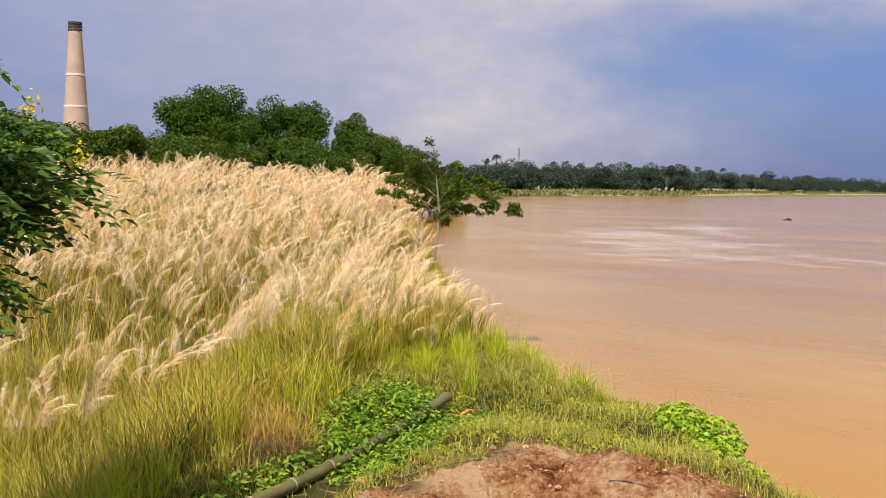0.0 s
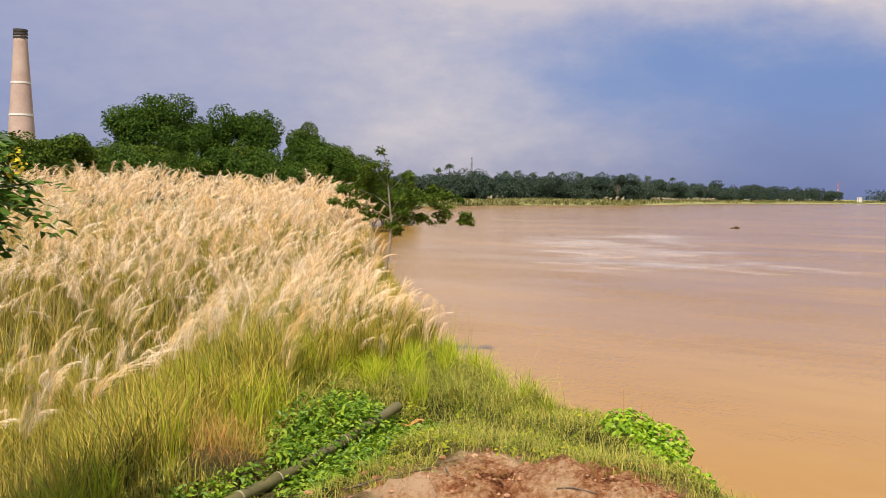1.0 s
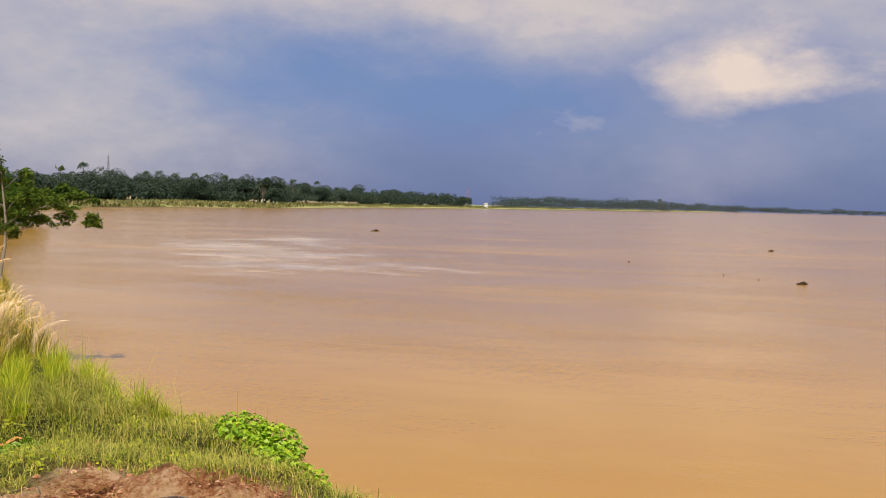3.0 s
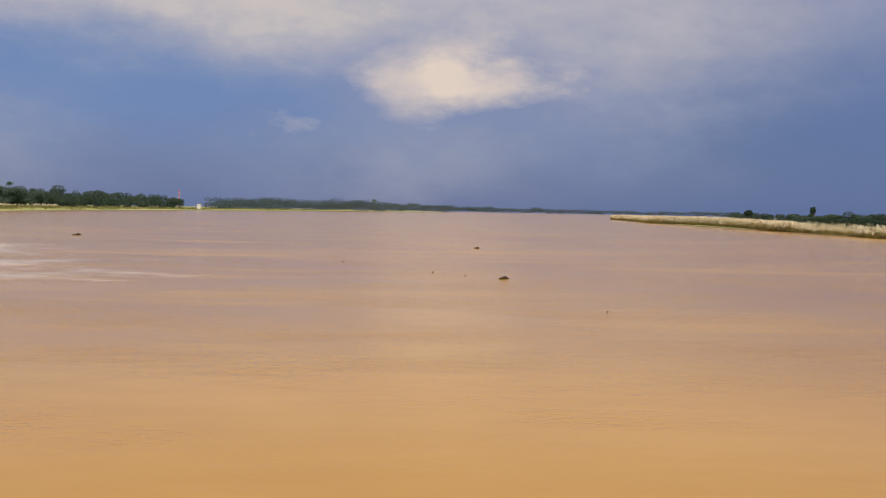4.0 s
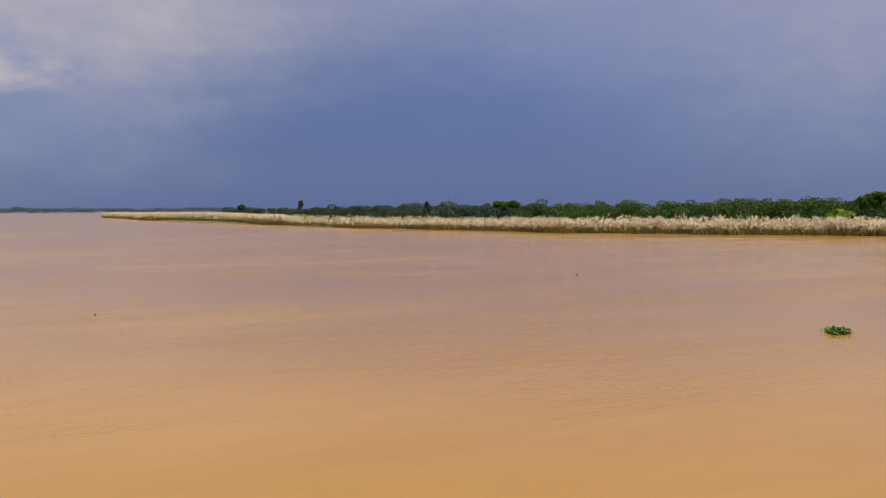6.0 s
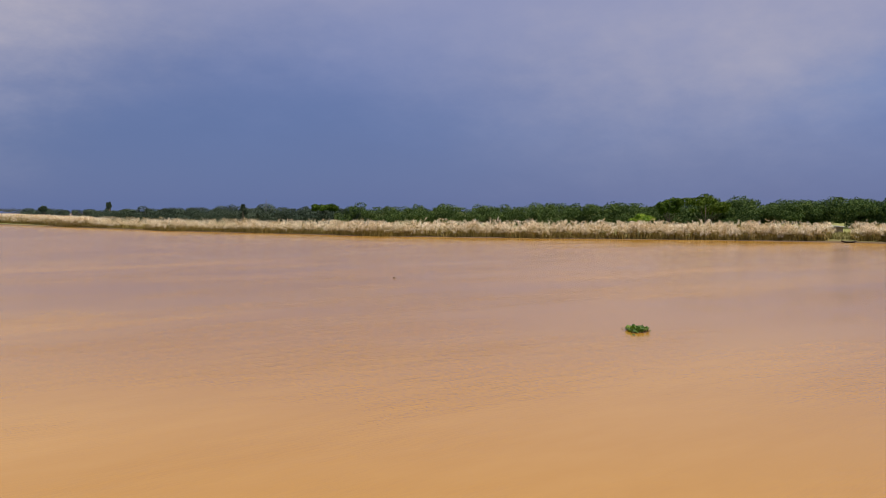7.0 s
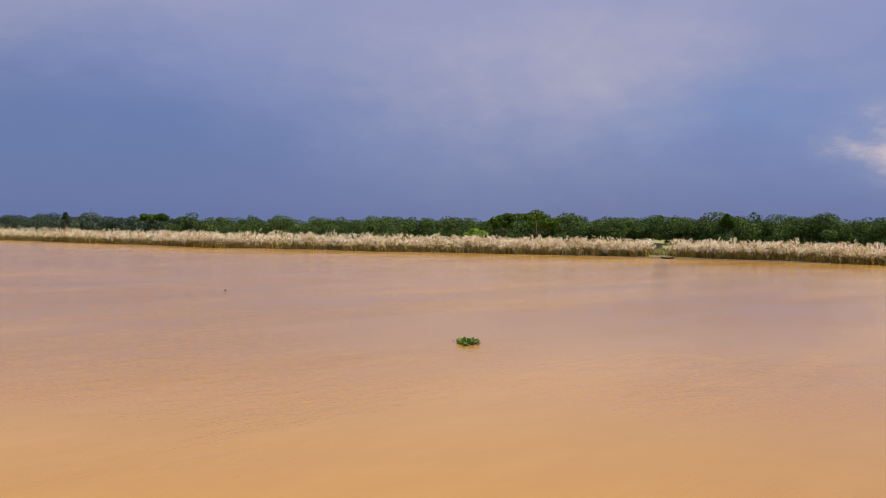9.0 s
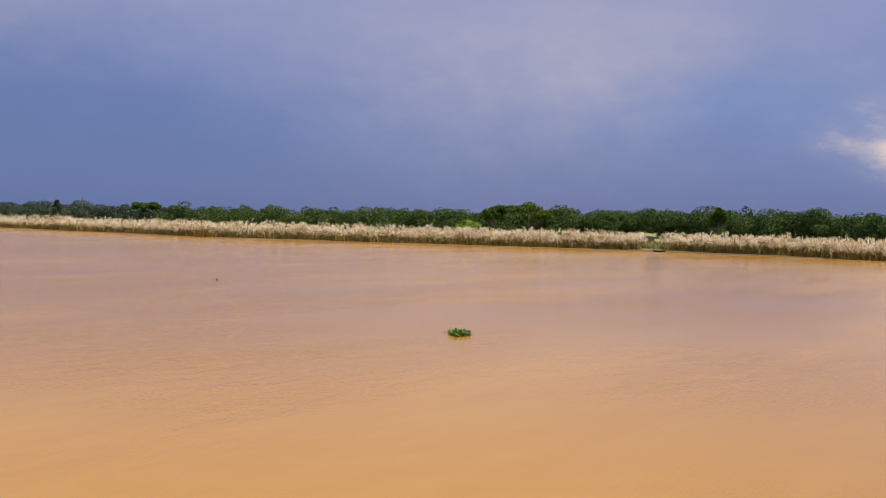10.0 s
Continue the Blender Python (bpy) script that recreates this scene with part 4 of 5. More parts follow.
for deg, r, top, wide, seed, mat, label in ((95.2, 215, 7.8, 12, 121, M_LEAF_Y, "broad rounded tree rising over the low woods"), (93.2, 216, 7.8, 6, 122, M_LEAF, "dark round tree in the low woods"),
                                            (73.1, 262, 6.9, 8, 123, M_LEAF, "dark rounded tree in the low woods"), (61.0, 405, 8.7, 3.0, 124, M_FAR_TINT, "slender tree standing above low woods"),
                                            (68.4, 285, 6.4, 2.2, 125, M_FAR_TINT, "slender tree standing above low woods"), (57.6, 420, 7.4, 4.5, 126, M_FAR_TINT, "small tree at the end of a belt of woods"),
                                            (106.0, 208, 8.0, 3.5, 127, M_LEAF, "slightly taller tree in the low woods"), (91.8, 186, 3.9, 6.0, 128, M_WEED, "bright yellow-green bush before dark woods")):
    set_tree(deg, r, top, "woodland_tree" if mat is not M_WEED else "bush", wide, 2200, 0.6, seed, mat, label, base=0.15, lobes=12)
set_tree(12.9, 540, 17.5, "far_tree", 9.0, 1200, 1.6, 131, M_FAR_TINT, "rounded tree above the far shore's belt", lobes=10, base=0.2)


# ---------- palms on the far shore ----------
def palm(at, tall, reach, seed, label):
    r = np.random.default_rng(seed)
    ob = thing("palm_tree", label, "palm", at, "far shore palms")
    part("trunk", fast_mesh("trunk", *tube([(0, 0, -0.3), (0.2, 0, tall * 0.5), (0.1, 0.1, tall)], [0.32, 0.26, 0.22], 7), M_BARK, True), ob)
    for k in range(16):
        a, lift = k * 2.4, r.uniform(-0.3, 1.0)
        pts = [np.array((0.1 + math.cos(a) * reach * s, 0.1 + math.sin(a) * reach * s, tall + reach * (lift * s - 0.9 * s * s))) for s in (0, 0.35, 0.7, 1.0)]
        side = np.array((-math.sin(a), math.cos(a), 0.0))
        v, f = [], []
        for s, q in enumerate(pts):
            w = (0.15, 0.55, 0.5, 0.08)[s]
            v += [q - side * w - (0, 0, w * 0.5), q, q + side * w - (0, 0, w * 0.5)]
        for s in range(3):
            o = 3 * s
            f += [(o, o + 3, o + 4), (o, o + 4, o + 1), (o + 1, o + 4, o + 5), (o + 1, o + 5, o + 2)]
        part("frond", fast_mesh("frond", v, f, M_FAR_TINT), ob)
    return ob


x, y, z = ground_at(3.05, 520)
first_palm = palm((x, y, z), 17.6, 3.3, 3, "lone palm standing over the far shore's trees")
for k, (deg, r, s) in enumerate(((6.4, 545, 0.84), (7.1, 548, 0.86), (8.0, 552, 0.83), (9.1, 556, 0.87), (9.8, 560, 0.84), (10.7, 565, 0.87), (14.6, 640, 0.9), (16.0, 720, 0.93), (36.0, 1500, 1.2))):
    x, y, z = ground_at(deg, r)
    ob = copy_thing(first_palm, pose(x, y, z, 0, 0, 50 * k))
    ob.scale = (s, s, s)
    tagged(ob, "palm among the far shore's belt of trees")


# ---------- masts ----------
def mast(name, deg, r, top, foot, mats, label):
    x, y, z = ground_at(deg, r)
    ob = thing(name, label, "mast", (x, y, z))
    tall, levels = top - z, 9
    thick = foot * 0.09
    corner = [(math.cos(a), math.sin(a)) for a in (0.5, 2.59, 4.69)]
    for cx, cy in corner:
        part("leg", fast_mesh("leg", *tube([(cx * foot, cy * foot, 0), (cx * foot * 0.25, cy * foot * 0.25, tall)], [thick, thick * 0.7], 5), mats[0]), ob)
    for k in range(levels):
        z0, z1 = tall * k / levels, tall * (k + 1) / levels
        w0, w1 = foot * (1 - 0.75 * z0 / tall), foot * (1 - 0.75 * z1 / tall)
        bars = [tube([(corner[i][0] * w0, corner[i][1] * w0, z0), (corner[(i + 1) % 3][0] * w1, corner[(i + 1) % 3][1] * w1, z1)], [thick * 0.6] * 2, 4) for i in range(3)]
        part("brace", fast_mesh("brace", *joined(bars), mats[k % 2]), ob)
    part("antenna", fast_mesh("antenna", *tube([(0, 0, tall * 0.92), (0, 0, tall * 1.06)], [thick * 0.5, thick * 0.3], 5), mats[0]), ob)


mast("lattice_mast", 4.38, 560, 26.0, 1.3, (M_STEEL, M_DARK), "grey steel lattice mast behind the far trees")
mast("lattice_mast", 24.86, 1120, 22.5, 1.8, (M_RED, M_WHITE), "red and white lattice mast by a pale house")
mast("lattice_mast", 69.7, 300, 8.0, 0.35, (M_STEEL, M_DARK), "thin steel mast above low woods")

# ---------- pale house on the far shore ----------
x, y, z = ground_at(25.95, 1090)
house = thing("house", "small white flat-roofed house on the far shore", "house", (x, y, 1.5))
house.rotation_euler = (0, 0, radians(-20))
house.scale = (0.7, 0.7, 0.7)
part("wall", fast_mesh("wall", *block(-3.2, -4, 0, 3.2, 4, 7.0), M_WHITE), house)
part("roof", fast_mesh("roof", *block(-3.5, -4.4, 7.0, 3.5, 4.4, 7.4), M_WHITE), house)
for wx in (-1.7, 1.7):
    for wz in (1.0, 4.3):
        win = part("window", fast_mesh("window", *block(wx - 0.6, -4.06, wz, wx + 0.6, -3.94, wz + 1.5), M_DARK), house, "dark window opening")
        part("sill", fast_mesh("sill", *block(wx - 0.75, -4.2, wz - 0.15, wx + 0.75, -3.94, wz), M_WHITE), win)

# ---------- brick kiln chimney ----------
x, y, z = ground_at(-20.72, 200)
chimney = thing("kiln_chimney", "tall tapering pale brick kiln chimney with whitewashed rings", "chimney", (x, y, z))
H_CH = 34.0 - z


def girth_at(h):
    return 1.12 + (3.25 - 1.12) * (1 - h / H_CH) ** 1.05


hs = np.linspace(-0.5, H_CH, 15)
part("shaft", fast_mesh("shaft", *tube([(0, 0, h) for h in hs], [girth_at(max(h, 0)) for h in hs], 28), M_BRICK, True), chimney)
for h, t in ((24.0 - z, 0.35), (18.0 - z, 0.35), (12.0 - z, 0.35)):
    part("ring", fast_mesh("ring", *tube([(0, 0, h), (0, 0, h + t)], [girth_at(h) + 0.07] * 2, 28), M_WHITE), chimney, "whitewashed ring")
for h, t, g in ((H_CH - 1.55, 0.35, 0.10), (H_CH - 0.95, 0.4, 0.13), (H_CH - 0.3, 0.42, 0.16)):
    part("band", fast_mesh("band", *tube([(0, 0, h), (0, 0, h + t)], [girth_at(h) + g] * 2, 28), M_DARK), chimney, "dark iron band at the rim")
part("soot_collar", fast_mesh("soot_collar", *tube([(0, 0, H_CH - 1.6), (0, 0, H_CH + 0.02)], [girth_at(H_CH) + 0.06] * 2, 28), M_DEBRIS), chimney, "sooty brick collar")

# ---------- sapling on the bank's edge ----------
x, y, z = ground_at(-0.55, 24.3)
sapling = thing("sapling", "slender young tree leaning over the river bank", "tree", (x, y, z))
part("trunk", fast_mesh("trunk", *tube([(0.0, 0, -0.15), (0.02, 0, 0.5), (0.10, 0, 1.0), (0.12, 0, 1.6), (0.05, 0, 2.3), (-0.02, 0, 3.0), (-0.12, 0, 3.45)], [0.045, 0.038, 0.033, 0.028, 0.02, 0.013, 0.006], 7), M_PALEBARK, True), sapling)
FORKS = (((0.10, 0, 1.05), (0.35, 0.1, 1.35), (0.8, 0.15, 1.6), (1.35, 0.1, 1.72), (1.95, 0.0, 1.55)), ((0.12, 0, 1.5), (0.5, -0.2, 1.8), (1.1, -0.3, 2.0), (1.6, -0.3, 1.9)),
         ((0.10, 0, 1.9), (-0.3, 0.2, 2.2), (-0.75, 0.3, 2.35), (-1.1, 0.3, 2.3)), ((0.05, 0, 2.3), (0.35, 0.1, 2.6), (0.7, 0.1, 2.75)), ((0.05, 0, 2.4), (-0.25, -0.1, 2.75), (-0.5, -0.1, 2.95)),
         ((0.1, 0, 1.75), (0.25, -0.3, 2.0), (0.6, -0.5, 2.3)), ((0.11, 0, 1.6), (-0.35, -0.1, 1.85), (-0.85, -0.1, 2.0), (-1.15, -0.15, 2.05)),
         ((0.12, 0, 1.45), (0.3, 0.2, 1.6), (0.65, 0.3, 1.75), (0.9, 0.3, 1.6)))
r = np.random.default_rng(61)
cc, sr = [], []
for pts in FORKS:
    part("limb", fast_mesh("limb", *tube(pts, np.linspace(0.013, 0.003, len(pts)), 5), M_PALEBARK, True), sapling)
    for q in pts[1:]:
        for _ in range(5):
            cc.append(np.array(q) + r.normal(0, (0.17, 0.17, 0.10))), sr.append(np.array((0.17, 0.17, 0.09)) * r.uniform(0.6, 1.2))
for q in ((0.0, 0, 2.6), (-0.05, 0.05, 2.95), (-0.15, 0, 3.3)):
    cc.append(np.array(q)), sr.append(np.array((0.16, 0.16, 0.14)))
part("crown", fast_mesh("crown", *leaf_cloud(cc, sr, 5200, 0.11, 0.04, 62, up=0.5, shell=0.2), M_LEAF_Y), sapling)

# ---------- flowering shrub tree beside the path ----------
x, y = -2.42, 4.72
z = float(ground_z(x, y))
senna = thing("senna_tree", "small tree with feathery leaves and yellow flowers", "tree", (x, y, z))
part("trunk", fast_mesh("trunk", *tube([(0, 0, -0.2), (0.03, 0.02, 0.8), (-0.03, 0.05, 1.6), (0.05, 0, 2.35)], [0.07, 0.055, 0.045, 0.03], 9), M_BARK, True), senna)
r = np.random.default_rng(63)
lv, lf, fl = [], [], []
BOUGHS = 68
for k in range(BOUGHS):
    a, e = r.uniform(0, 6.28), r.uniform(-0.35, 0.75)
    reach = r.uniform(0.35, 1.0)
    s0 = np.array((0, 0.03, r.uniform(1.9, 2.75)))
    tip = s0 + reach * np.array((math.cos(a) * math.cos(e), math.sin(a) * math.cos(e), math.sin(e) * 0.85))
    mid = (s0 + tip) / 2 + (0, 0, 0.06)
    part("bough", fast_mesh("bough", *tube([s0, mid, tip], [0.012, 0.008, 0.003], 5), M_BARK, True), senna)
    for s in np.linspace(0.35, 1.0, 8):
        q = s0 * (1 - s) ** 2 + mid * 2 * s * (1 - s) + tip * s * s
        for _ in range(3):
            # one feathered leaf: paired leaflets on a drooping stalk
            b = a + r.normal(0, 0.85)
            out = np.array((math.cos(b), math.sin(b), r.uniform(-0.45, 0.35)))
            side = np.array((-math.sin(b), math.cos(b), 0))
            for m in range(1, 8):
                c0 = q + out * 0.034 * m + (0, 0, -0.0022 * m * m)
                for sgn in (-1, 1):
                    t = (side * sgn * 0.9 + out * 0.45) / 1.0
                    n = len(lv)
                    w, ln = np.cross(t, (r.normal(0, 0.5), r.normal(-0.35, 0.5), 1)) * 0.013, 0.078 * (1 - 0.04 * abs(m - 4))
                    droop = r.uniform(0.0, 0.025)
                    lv += [c0, c0 + t * ln * 0.5 + w, c0 + t * ln + (0, 0, -droop), c0 + t * ln * 0.5 - w]
                    lf += [(n, n + 1, n + 2), (n, n + 2, n + 3)]
    if tip[2] > 2.2 and tip[0] > 0.1 and len(fl) < 9:
        fl.append(tip)
part("crown", fast_mesh("crown", np.array(lv), np.array(lf), M_LEAF_N), senna)
for k, q in enumerate(fl):
    part("flower_spike", fast_mesh("flower_spike", *leaf_cloud([q + (0, 0, 0.08)], [(0.05, 0.05, 0.10)], 34, 0.026, 0.020, 640 + k, shell=0.2), M_FLOWER), senna, "upright spike of yellow flowers")["kind"] = "stuff"


# ---------- near bank: creeper, weeds, bamboo and litter ----------
def low_leaves(name, mounds, count, leaf, seed, mat, label, category, ratio=0.6):
    c = [(x, y, float(ground_z(x, y)) + h * 0.15) for x, y, a, h in mounds]
    s = [(a, a, h) for x, y, a, h in mounds]
    v, f = leaf_cloud(c, s, count, leaf, leaf * ratio, seed, up=0.8, shell=0.5)
    return v, f


r = np.random.default_rng(71)
creeper = thing("creeper_mound", "mound of bright green creeper on the bank's edge", "creeper", (0, 0, 0))
MOUNDS = ((1.62, 7.10, 0.20, 0.15), (1.80, 7.02, 0.24, 0.20), (1.98, 6.95, 0.22, 0.18), (2.12, 6.75, 0.2, 0.20), (1.72, 6.85, 0.22, 0.14), (1.9, 6.7, 0.22, 0.14), (2.2, 6.45, 0.18, 0.26), (2.22, 6.1, 0.18, 0.22), (2.2, 5.8, 0.14, 0.10))
part("foliage", fast_mesh("foliage", *low_leaves("", MOUNDS, 7500, 0.045, 72, M_VINE, "", "", 0.75), M_VINE), creeper)
for k in range(7):
    x, y = 1.6 + 0.09 * k + r.normal(0, 0.04), 7.1 + r.normal(0, 0.08)
    z = float(ground_z(x, y)) + 0.16
    top = (x + r.normal(0, 0.05), y, z + r.uniform(0.06, 0.2))
    part("shoot", fast_mesh("shoot", *tube([(x, y, z - 0.2), top], [0.003, 0.002], 4), M_DRY), creeper, "thin upright dry shoot")

weeds = []
for _ in range(64):
    s = 0.44 + 0.56 * r.random()
    k = r.uniform(0.06, 0.46) if r.random() < 0.72 else r.uniform(-0.36, -0.12)
    x, y = -1.35 + 1.4 * s - 0.86 * k, 5.45 + 2.4 * s + 0.5 * k
    if x < 0.45 and y > 5.2 and math.hypot(x + 1.1, y - 6.7) > 0.42:
        weeds.append((x, y, r.uniform(0.10, 0.20), r.uniform(0.06, 0.10 + 0.14 * (k > 0))))
weeds += [(-0.50 + 0.12 * k, 6.95 + 0.2 * k, 0.12, 0.17) for k in range(4)]
weeds += [(-1.30 + 0.09 * k, 5.85 + 0.13 * k, 0.12, 0.10) for k in range(6)]
weeds += [(-0.10 + 0.16 * k, 7.55 - 0.06 * k, 0.13, 0.16) for k in range(-2, 2)]
stuff("broad_leaf_weeds", low_leaves("", weeds, 12000, 0.05, 74, M_WEED, "", "", 0.5), M_WEED, "lush broad-leaved green weeds round a bamboo pole", "weeds")
litter = [(r.uniform(-0.9, 1.7), r.uniform(6.5, 8.6), 0.12, 0.06) for _ in range(60)]
litter = [m for m in litter if inland(np.array(m[0]), np.array(m[1]), LEFT_LAND) > 0.1]
stuff("small_herbs", low_leaves("", litter, 2600, 0.035, 75, M_SHORT, "", "", 0.5), M_GREEN, "small green herbs among short grass", "weeds")


def bamboo(ends, girth, nodes, label):
    a, b = (np.array(e, float) for e in ends)
    ob = thing("bamboo_pole", label, "bamboo", tuple(a))
    d = b - a
    pts, rad = [], []
    for k in range(nodes + 1):
        s = k / nodes
        sag = np.array((0, 0, -0.09 * math.sin(math.pi * s)))
        for off, g in ((-0.012, 1.0), (0.0, 1.10), (0.012, 1.0)):
            pts.append(d * min(max(s + off, 0), 1) + sag), rad.append(girth * g * (1 - 0.12 * s))
    keep = [0] + [i for i in range(1, len(pts)) if np.linalg.norm(pts[i] - pts[i - 1]) > 1e-4]
    part("culm", fast_mesh("culm", *tube([pts[i] for i in keep], [rad[i] for i in keep], 16, False), M_BAMBOO, True), ob)
    u = d / np.linalg.norm(d)
    for k in range(1, nodes):
        c = d * (k / nodes) + np.array((0, 0, -0.09 * math.sin(math.pi * k / nodes)))
        g = girth * (1.13 - 0.12 * k / nodes)
        part("node_ring", fast_mesh("node_ring", *tube([c - u * 0.006, c + u * 0.006], [g, g], 16), M_NODE), ob, "pale ring at a joint")
    inner = tube([d - u * 0.05, d + u * 0.001], [girth * 0.6] * 2, 14)
    rim_o, rim_i = girth * 0.9, girth * 0.55
    side = np.cross(u, (0, 0, 1))
    side /= np.linalg.norm(side)
    up = np.cross(side, u)
    v, f = [], []
    for k in range(16):
        w = 2 * math.pi * k / 16
        e = side * math.cos(w) + up * math.sin(w)
        v += [d + e * rim_o, d + e * rim_i, d + e * rim_i - u * 0.06]
        q = (k + 1) % 16
        f += [(3 * k, 3 * q, 3 * q + 1), (3 * k, 3 * q + 1, 3 * k + 1), (3 * k + 1, 3 * q + 1, 3 * q + 2), (3 * k + 1, 3 * q + 2, 3 * k + 2)]
    part("cut_end", fast_mesh("cut_end", np.array(v), np.array(f), M_BAMBOO_CUT), ob, "pale freshly cut hollow end")
    return ob


bamboo(((-1.62, 4.97, 2.42), (0.05, 7.85, 2.60)), 0.042, 9, "old olive-brown bamboo pole lying in green weeds")

x, y = -1.02, 6.55
n = 420
q = np.stack([x + r.normal(0, 0.13, n), y + r.normal(0, 0.10, n), float(ground_z(x, y)) + r.uniform(0.0, 0.20, n)], -1)
bv, bf = blade_form(3, 0.006, 0.9)
straw = thing("straw_tuft", "tuft of dry orange-brown straw in the grass", "straw", (0, 0, 0))
straw["kind"] = "stuff"
part("straw", fast_mesh("straw", *spread(bv, bf, q, r.uniform(0, 6.28, n), r.uniform(0.12, 0.32, n), r.uniform(0, 1.2, n), r.uniform(0, 6.28, n)), M_DRY), straw)


def curled(name, at, size, label, category, mat):
    """A dry curled scrap: a bent, slightly cupped sheet with thickness."""
    ob = thing(name, label, category, at)
    v, f = [], []
    for i in range(6):
        for j in range(5):
            a, b = i / 5 - 0.5, j / 4 - 0.5
            w = math.cos(a * 2.6) * 0.9
            for off in (0, 0.03):
                v.append((a * size, b * size * 0.6 * w, (0.35 * b * b * 4 + 0.2 * math.sin(a * 5) + off + 0.12) * size * 0.6))
    def at_ij(i, j, o):
        return (i * 5 + j) * 2 + o
    for i in range(5):
        for j in range(4):
            for o in (0, 1):
                a, b, c, d = at_ij(i, j, o), at_ij(i + 1, j, o), at_ij(i + 1, j + 1, o), at_ij(i, j + 1, o)
                f += [(a, b, c), (a, c, d)] if o else [(a, c, b), (a, d, c)]
    part("sheet", fast_mesh("sheet", np.array(v), np.array(f), mat, True), ob)
    return ob


curled("dry_sheath", (0.17, 7.72, float(ground_z(0.17, 7.72)) + 0.06), 0.17, "dry orange bamboo sheath lying in the grass", "sheath", M_SHEATH)
curled("red_scrap", (1.72, 5.55, float(ground_z(1.72, 5.55)) + 0.02), 0.12, "red scrap at the lip of the bank", "litter", M_RED)


def clod(at, size, seed):
    """A lump of earth, uneven all round."""
    rr = np.random.default_rng(seed)
    bm = bmesh.new()
    bmesh.ops.create_icosphere(bm, subdivisions=1 if size < 0.02 else 2, radius=size)
    for q in bm.verts:
        q.co *= 1 + 0.35 * noise.noise(q.co * (1.6 / size) + Vector((seed, 0, 0)))
        q.co.z *= 0.6
    me = bpy.data.meshes.new("earth_clod")
    bm.to_mesh(me), bm.free()
    me.materials.append(M_CLOD)
    ob = new("earth_clod", me)
    ob.matrix_world = pose(*at, 0, 0, rr.uniform(0, 360))
    return tagged(ob, "crumbling lump of reddish earth on bare soil", "earth clod", "earth clods")


for k in range(90):
    x, y = r.uniform(-0.75, 1.6), r.uniform(5.2, 6.6)
    s = 0.007 + 0.022 * r.random() ** 3
    if inland(np.array(x), np.array(y), LEFT_LAND) > 0.15:
        clod((x, y, float(ground_z(x, y)) + s * 0.25), s, k)


n = 5200
q = np.stack([r.uniform(-0.9, 1.75, n), r.uniform(4.9, 6.75, n)], -1)
inside = ((q[:, 0] - 0.45) / 1.45) ** 2 + ((q[:, 1] - 4.75) / 1.75) ** 2 + 0.3 * grain(q[:, 0] * 3, q[:, 1] * 3, 9) < 1.05
q = q[inside & (grain(q[:, 0] * 2.5, q[:, 1] * 4, 5) + r.normal(0, 0.35, n) > -0.1)]
q = np.concatenate([q, ground_z(q[:, 0], q[:, 1])[:, None]], 1)
ov = np.array([(1, 0, 0), (0, 1, 0), (-1, 0, 0), (0, -1, 0), (0.2, 0.1, 0.8), (-0.1, 0, -0.8)], float)
of = np.array([(0, 1, 4), (1, 2, 4), (2, 3, 4), (3, 0, 4), (1, 0, 5), (2, 1, 5), (3, 2, 5), (0, 3, 5)])
size = (0.003 + 0.013 * r.random(len(q)) ** 3)[:, None] * r.uniform(0.6, 1.3, (len(q), 3))
stuff("soil_crumbs", spread(ov, of, q, r.uniform(0, 6.28, len(q)), size, r.uniform(0, 0.6, len(q)), r.uniform(0, 6.28, len(q))), M_CLOD, "loose reddish crumbs of earth on bare soil", "crumbs")


def stick(ends, girth, label):
    a, b = (Vector(e) for e in ends)
    ob = new("dry_stick", fast_mesh("dry_stick", *tube([a, a.lerp(b, 0.4) + Vector((0.01, 0.015, 0.012)), b], [girth, girth * 0.85, girth * 0.6], 7), M_BARK, True))
    return tagged(ob, label, "stick")


for x0, y0, x1, y1, g in ((-0.25, 6.18, 0.25, 6.28, 0.006), (0.3, 6.3, 0.34, 6.1, 0.006), (1.35, 6.15, 1.5, 6.32, 0.005), (-0.6, 6.0, -0.3, 6.12, 0.006), (0.9, 5.7, 1.1, 5.62, 0.005)):
    stick(((x0, y0, float(ground_z(x0, y0)) + g * 1.5), (x1, y1, float(ground_z(x1, y1)) + g * 1.5)), g, "thin dry stick on bare earth")


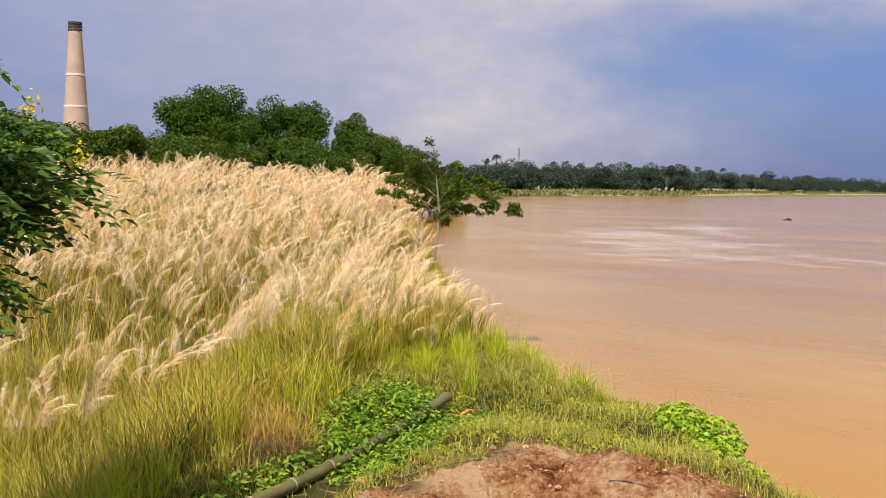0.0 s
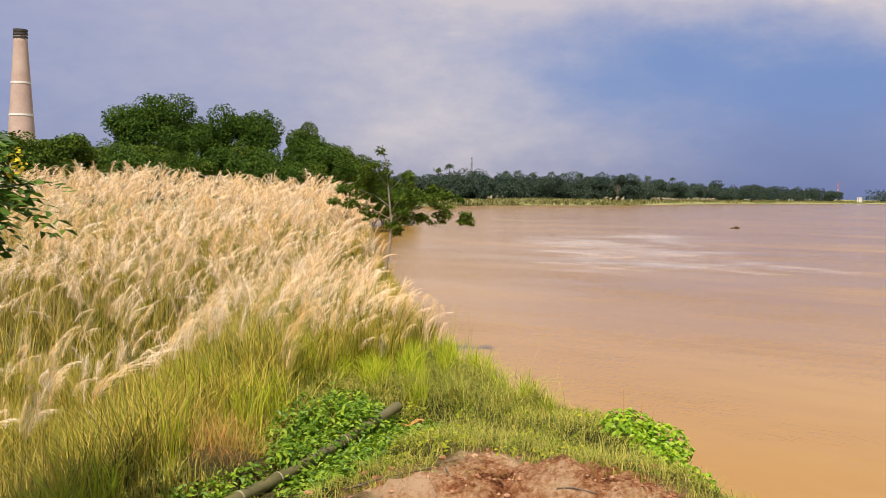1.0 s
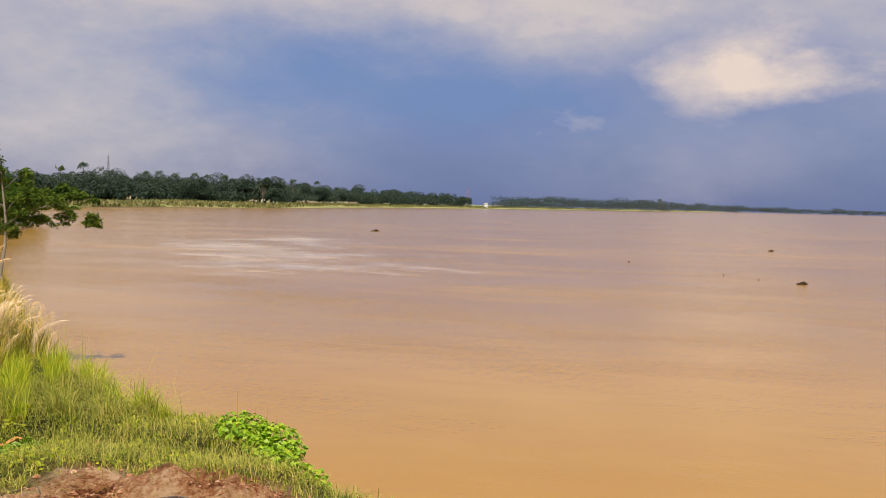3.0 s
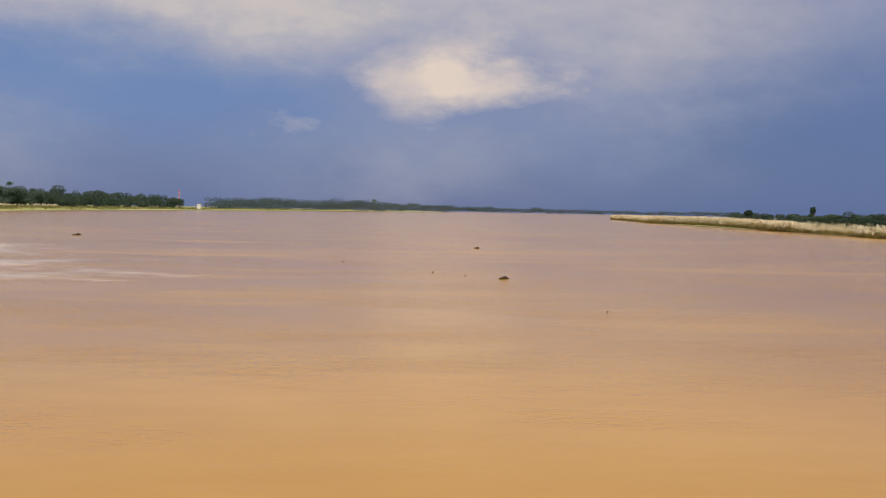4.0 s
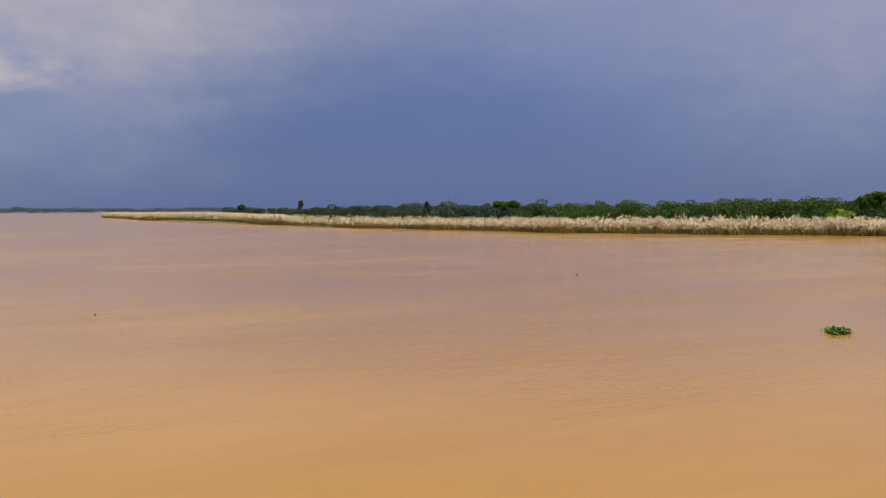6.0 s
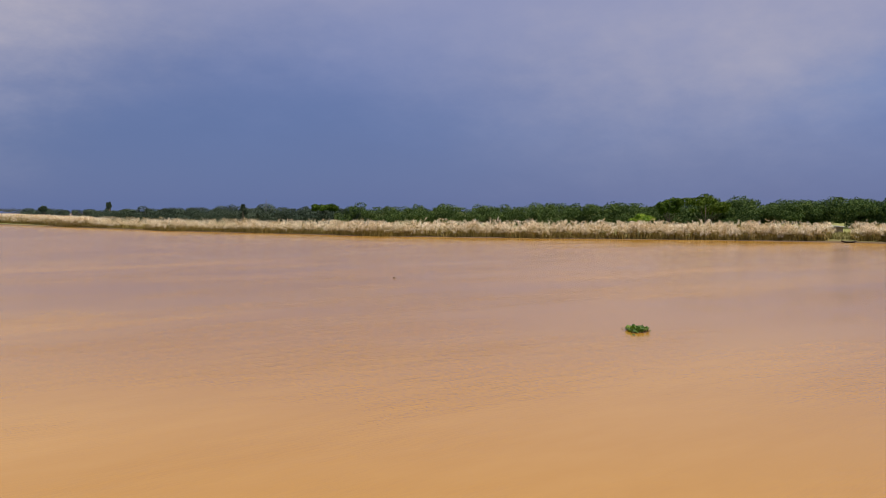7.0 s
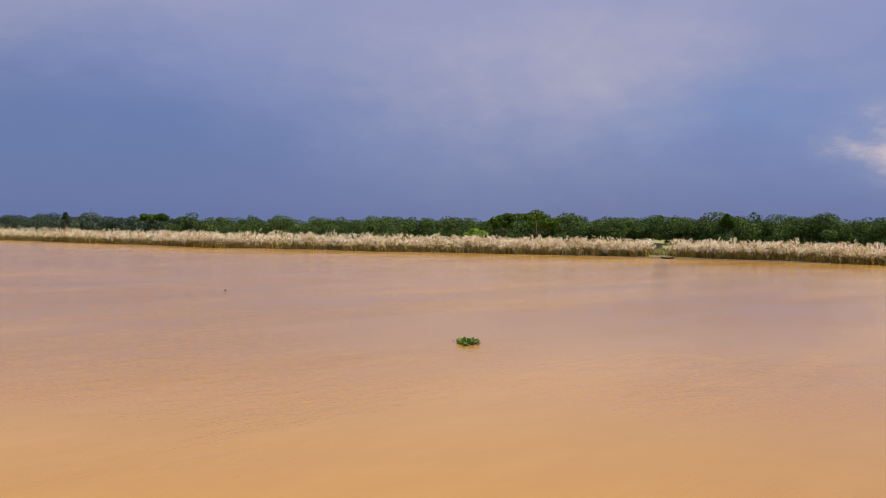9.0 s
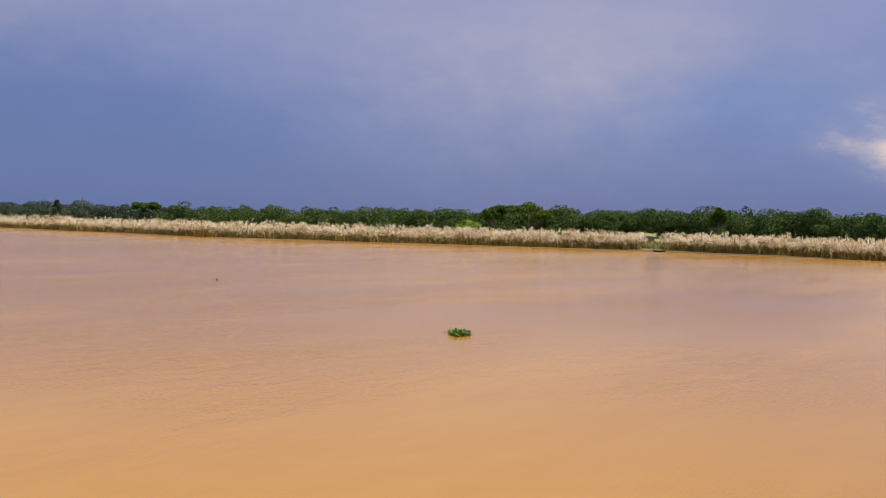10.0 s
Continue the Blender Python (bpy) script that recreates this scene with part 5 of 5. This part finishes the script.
# ---------- things afloat ----------
def hyacinth(deg, d, wide, seed):
    r = np.random.default_rng(seed)
    x, y = at_bearing(deg, d)
    ob = thing("water_hyacinth", "floating raft of green water hyacinth leaves", "water plant", (float(x), float(y) + 0.3, 0))
    v, f, sv = [], [], []
    for k in range(170):
        px, py = r.normal(0, wide * 0.25), r.normal(0, wide * 0.15)
        h = r.uniform(0.0, 0.09) * math.exp(-(px / wide) ** 2 * 2) + 0.02
        a, tilt, s = r.uniform(0, 6.28), r.uniform(0.2, 1.2), r.uniform(0.03, 0.062)
        c = np.array((px, py, h))
        t, b = np.array((math.cos(a), math.sin(a), math.sin(tilt))), np.array((-math.sin(a), math.cos(a), 0))
        n = len(v)
        v.append(c)
        for m in range(8):
            w = 2 * math.pi * m / 8
            v.append(c + s * (t * (math.cos(w) + 0.9) + b * math.sin(w)) + (0, 0, 0.012 * math.cos(2 * w)))
        f += [(n, n + 1 + m, n + 1 + (m + 1) % 8) for m in range(8)]
        sv.append(tube([(px * 0.85, py * 0.85, -0.05), c], [0.010, 0.005], 5))
    part("leaves", fast_mesh("leaves", np.array(v), np.array(f), M_LEAF_N), ob)
    tagged(part("stalks", fast_mesh("stalks", *joined(sv), M_LEAF_N), ob), kind="stuff")
    rv, rf = leaf_cloud([(0, 0, 0.0)], [(wide * 0.5, wide * 0.3, 0.03)], 420, 0.12, 0.04, seed + 1)
    part("roots", fast_mesh("roots", rv, rf, M_DEBRIS), ob, "dark matted roots")
    return ob


hyacinth(91.6, 35.3, 1.3, 81)


def flotsam(deg, d, wide, seed, label):
    x, y = at_bearing(deg, d)
    ob = thing("flotsam", label, "debris", (float(x), float(y) + 0.3, 0), "drifting debris")
    rv, rf = leaf_cloud([(-0.2 * wide, 0, 0.02), (0.12 * wide, 0, 0.05), (0.3 * wide, 0.05, 0.02)], [(0.3 * wide, 0.2 * wide, 0.10 * wide), (0.25 * wide, 0.2 * wide, 0.17 * wide), (0.2 * wide, 0.16 * wide, 0.08 * wide)],
                        340, wide * 0.22, wide * 0.07, seed)
    part("stems", fast_mesh("stems", rv, rf, M_DEBRIS), ob)
    part("branch", fast_mesh("branch", *tube([(-0.6 * wide, 0, 0.0), (0, 0.02, 0.09 * wide), (0.5 * wide, 0.0, 0.02)], [0.02 * wide, 0.04 * wide, 0.015 * wide], 6), M_DEBRIS), ob)


DEAD = "dark clump of drifting dead plants on the river"
for k, (deg, d, wide) in enumerate(((19.5, 141, 1.25), (43.9, 61, 0.78), (42.2, 110, 0.75), (77.3, 62, 0.22), (50.0, 42, 0.10), (41.6, 63, 0.14), (34.4, 78, 0.2), (41.9, 205, 0.6), (39.7, 66, 0.16))):
    flotsam(deg, d, wide, 200 + k, DEAD)

# ---------- landing in the opposite grass ----------
x, y = at_bearing(102.55, 140.5)
boat = thing("boat", "small dark tarred wooden boat drawn up at the bank", "boat", (float(x), float(y), 0.02))
boat.rotation_euler = (0, 0, radians(75))
boat.scale = (0.55, 0.6, 0.6)
v, f = [], []
for i in range(9):
    s = i / 8 * 2 - 1
    w, keel, lip = 0.45 * (1 - s * s) ** 0.6 + 0.03, -0.05 + 0.25 * s * s, 0.28 + 0.28 * s * s
    for wx, wz in ((-w, lip), (-w * 0.7, keel + 0.08), (0, keel), (w * 0.7, keel + 0.08), (w, lip), (w * 0.9, lip), (0, keel + 0.08), (-w * 0.9, lip)):
        v.append((s * 1.7, wx, wz))
for i in range(8):
    for k in range(8):
        a, b = i * 8 + k, i * 8 + (k + 1) % 8
        f += [(a, b, b + 8), (a, b + 8, a + 8)]
part("hull", fast_mesh("hull", np.array(v), np.array(f), M_WOOD, True), boat)
for s in (-0.8, 0.1, 0.9):
    part("thwart", fast_mesh("thwart", *block(s - 0.09, -0.36, 0.22, s + 0.09, 0.36, 0.26), M_WOOD), boat)
r = np.random.default_rng(91)
n = 900
q, d = np.radians(r.uniform(101.45, 102.85, n)), r.uniform(143.5, 172, n)
q = np.stack([d * np.sin(q), d * np.cos(q)], -1)
q = np.concatenate([q, ground_z(q[:, 0], q[:, 1])[:, None]], 1)
grass("landing_grass", q, 92, (0.35, 0.95), 0.14, M_SHORE, "low rough grass round a landing in the tall grass", (0.2, 0.8), segments=2)
x, y = at_bearing(101.9, 186)
z = float(ground_z(x, y))
shed = thing("shed", "low mud-walled shed with a pale tin roof", "shed", (float(x), float(y), z))
shed.rotation_euler = (0, 0, radians(-12))
part("wall", fast_mesh("wall", *block(-1.0, -1.2, -0.1, 1.0, 1.2, 1.0), M_MUDWALL), shed)
rv = np.array([(-1.35, -1.5, 0.95), (-1.35, 1.5, 1.25), (1.35, 1.5, 1.25), (1.35, -1.5, 0.95), (-1.35, -1.5, 1.03), (-1.35, 1.5, 1.33), (1.35, 1.5, 1.33), (1.35, -1.5, 1.03)])
rf = [(0, 1, 2), (0, 2, 3), (4, 6, 5), (4, 7, 6), (0, 4, 5), (0, 5, 1), (1, 5, 6), (1, 6, 2), (2, 6, 7), (2, 7, 3), (3, 7, 4), (3, 4, 0)]
part("roof", fast_mesh("roof", rv, np.array(rf), M_TIN), shed, "pale sloping tin roof")
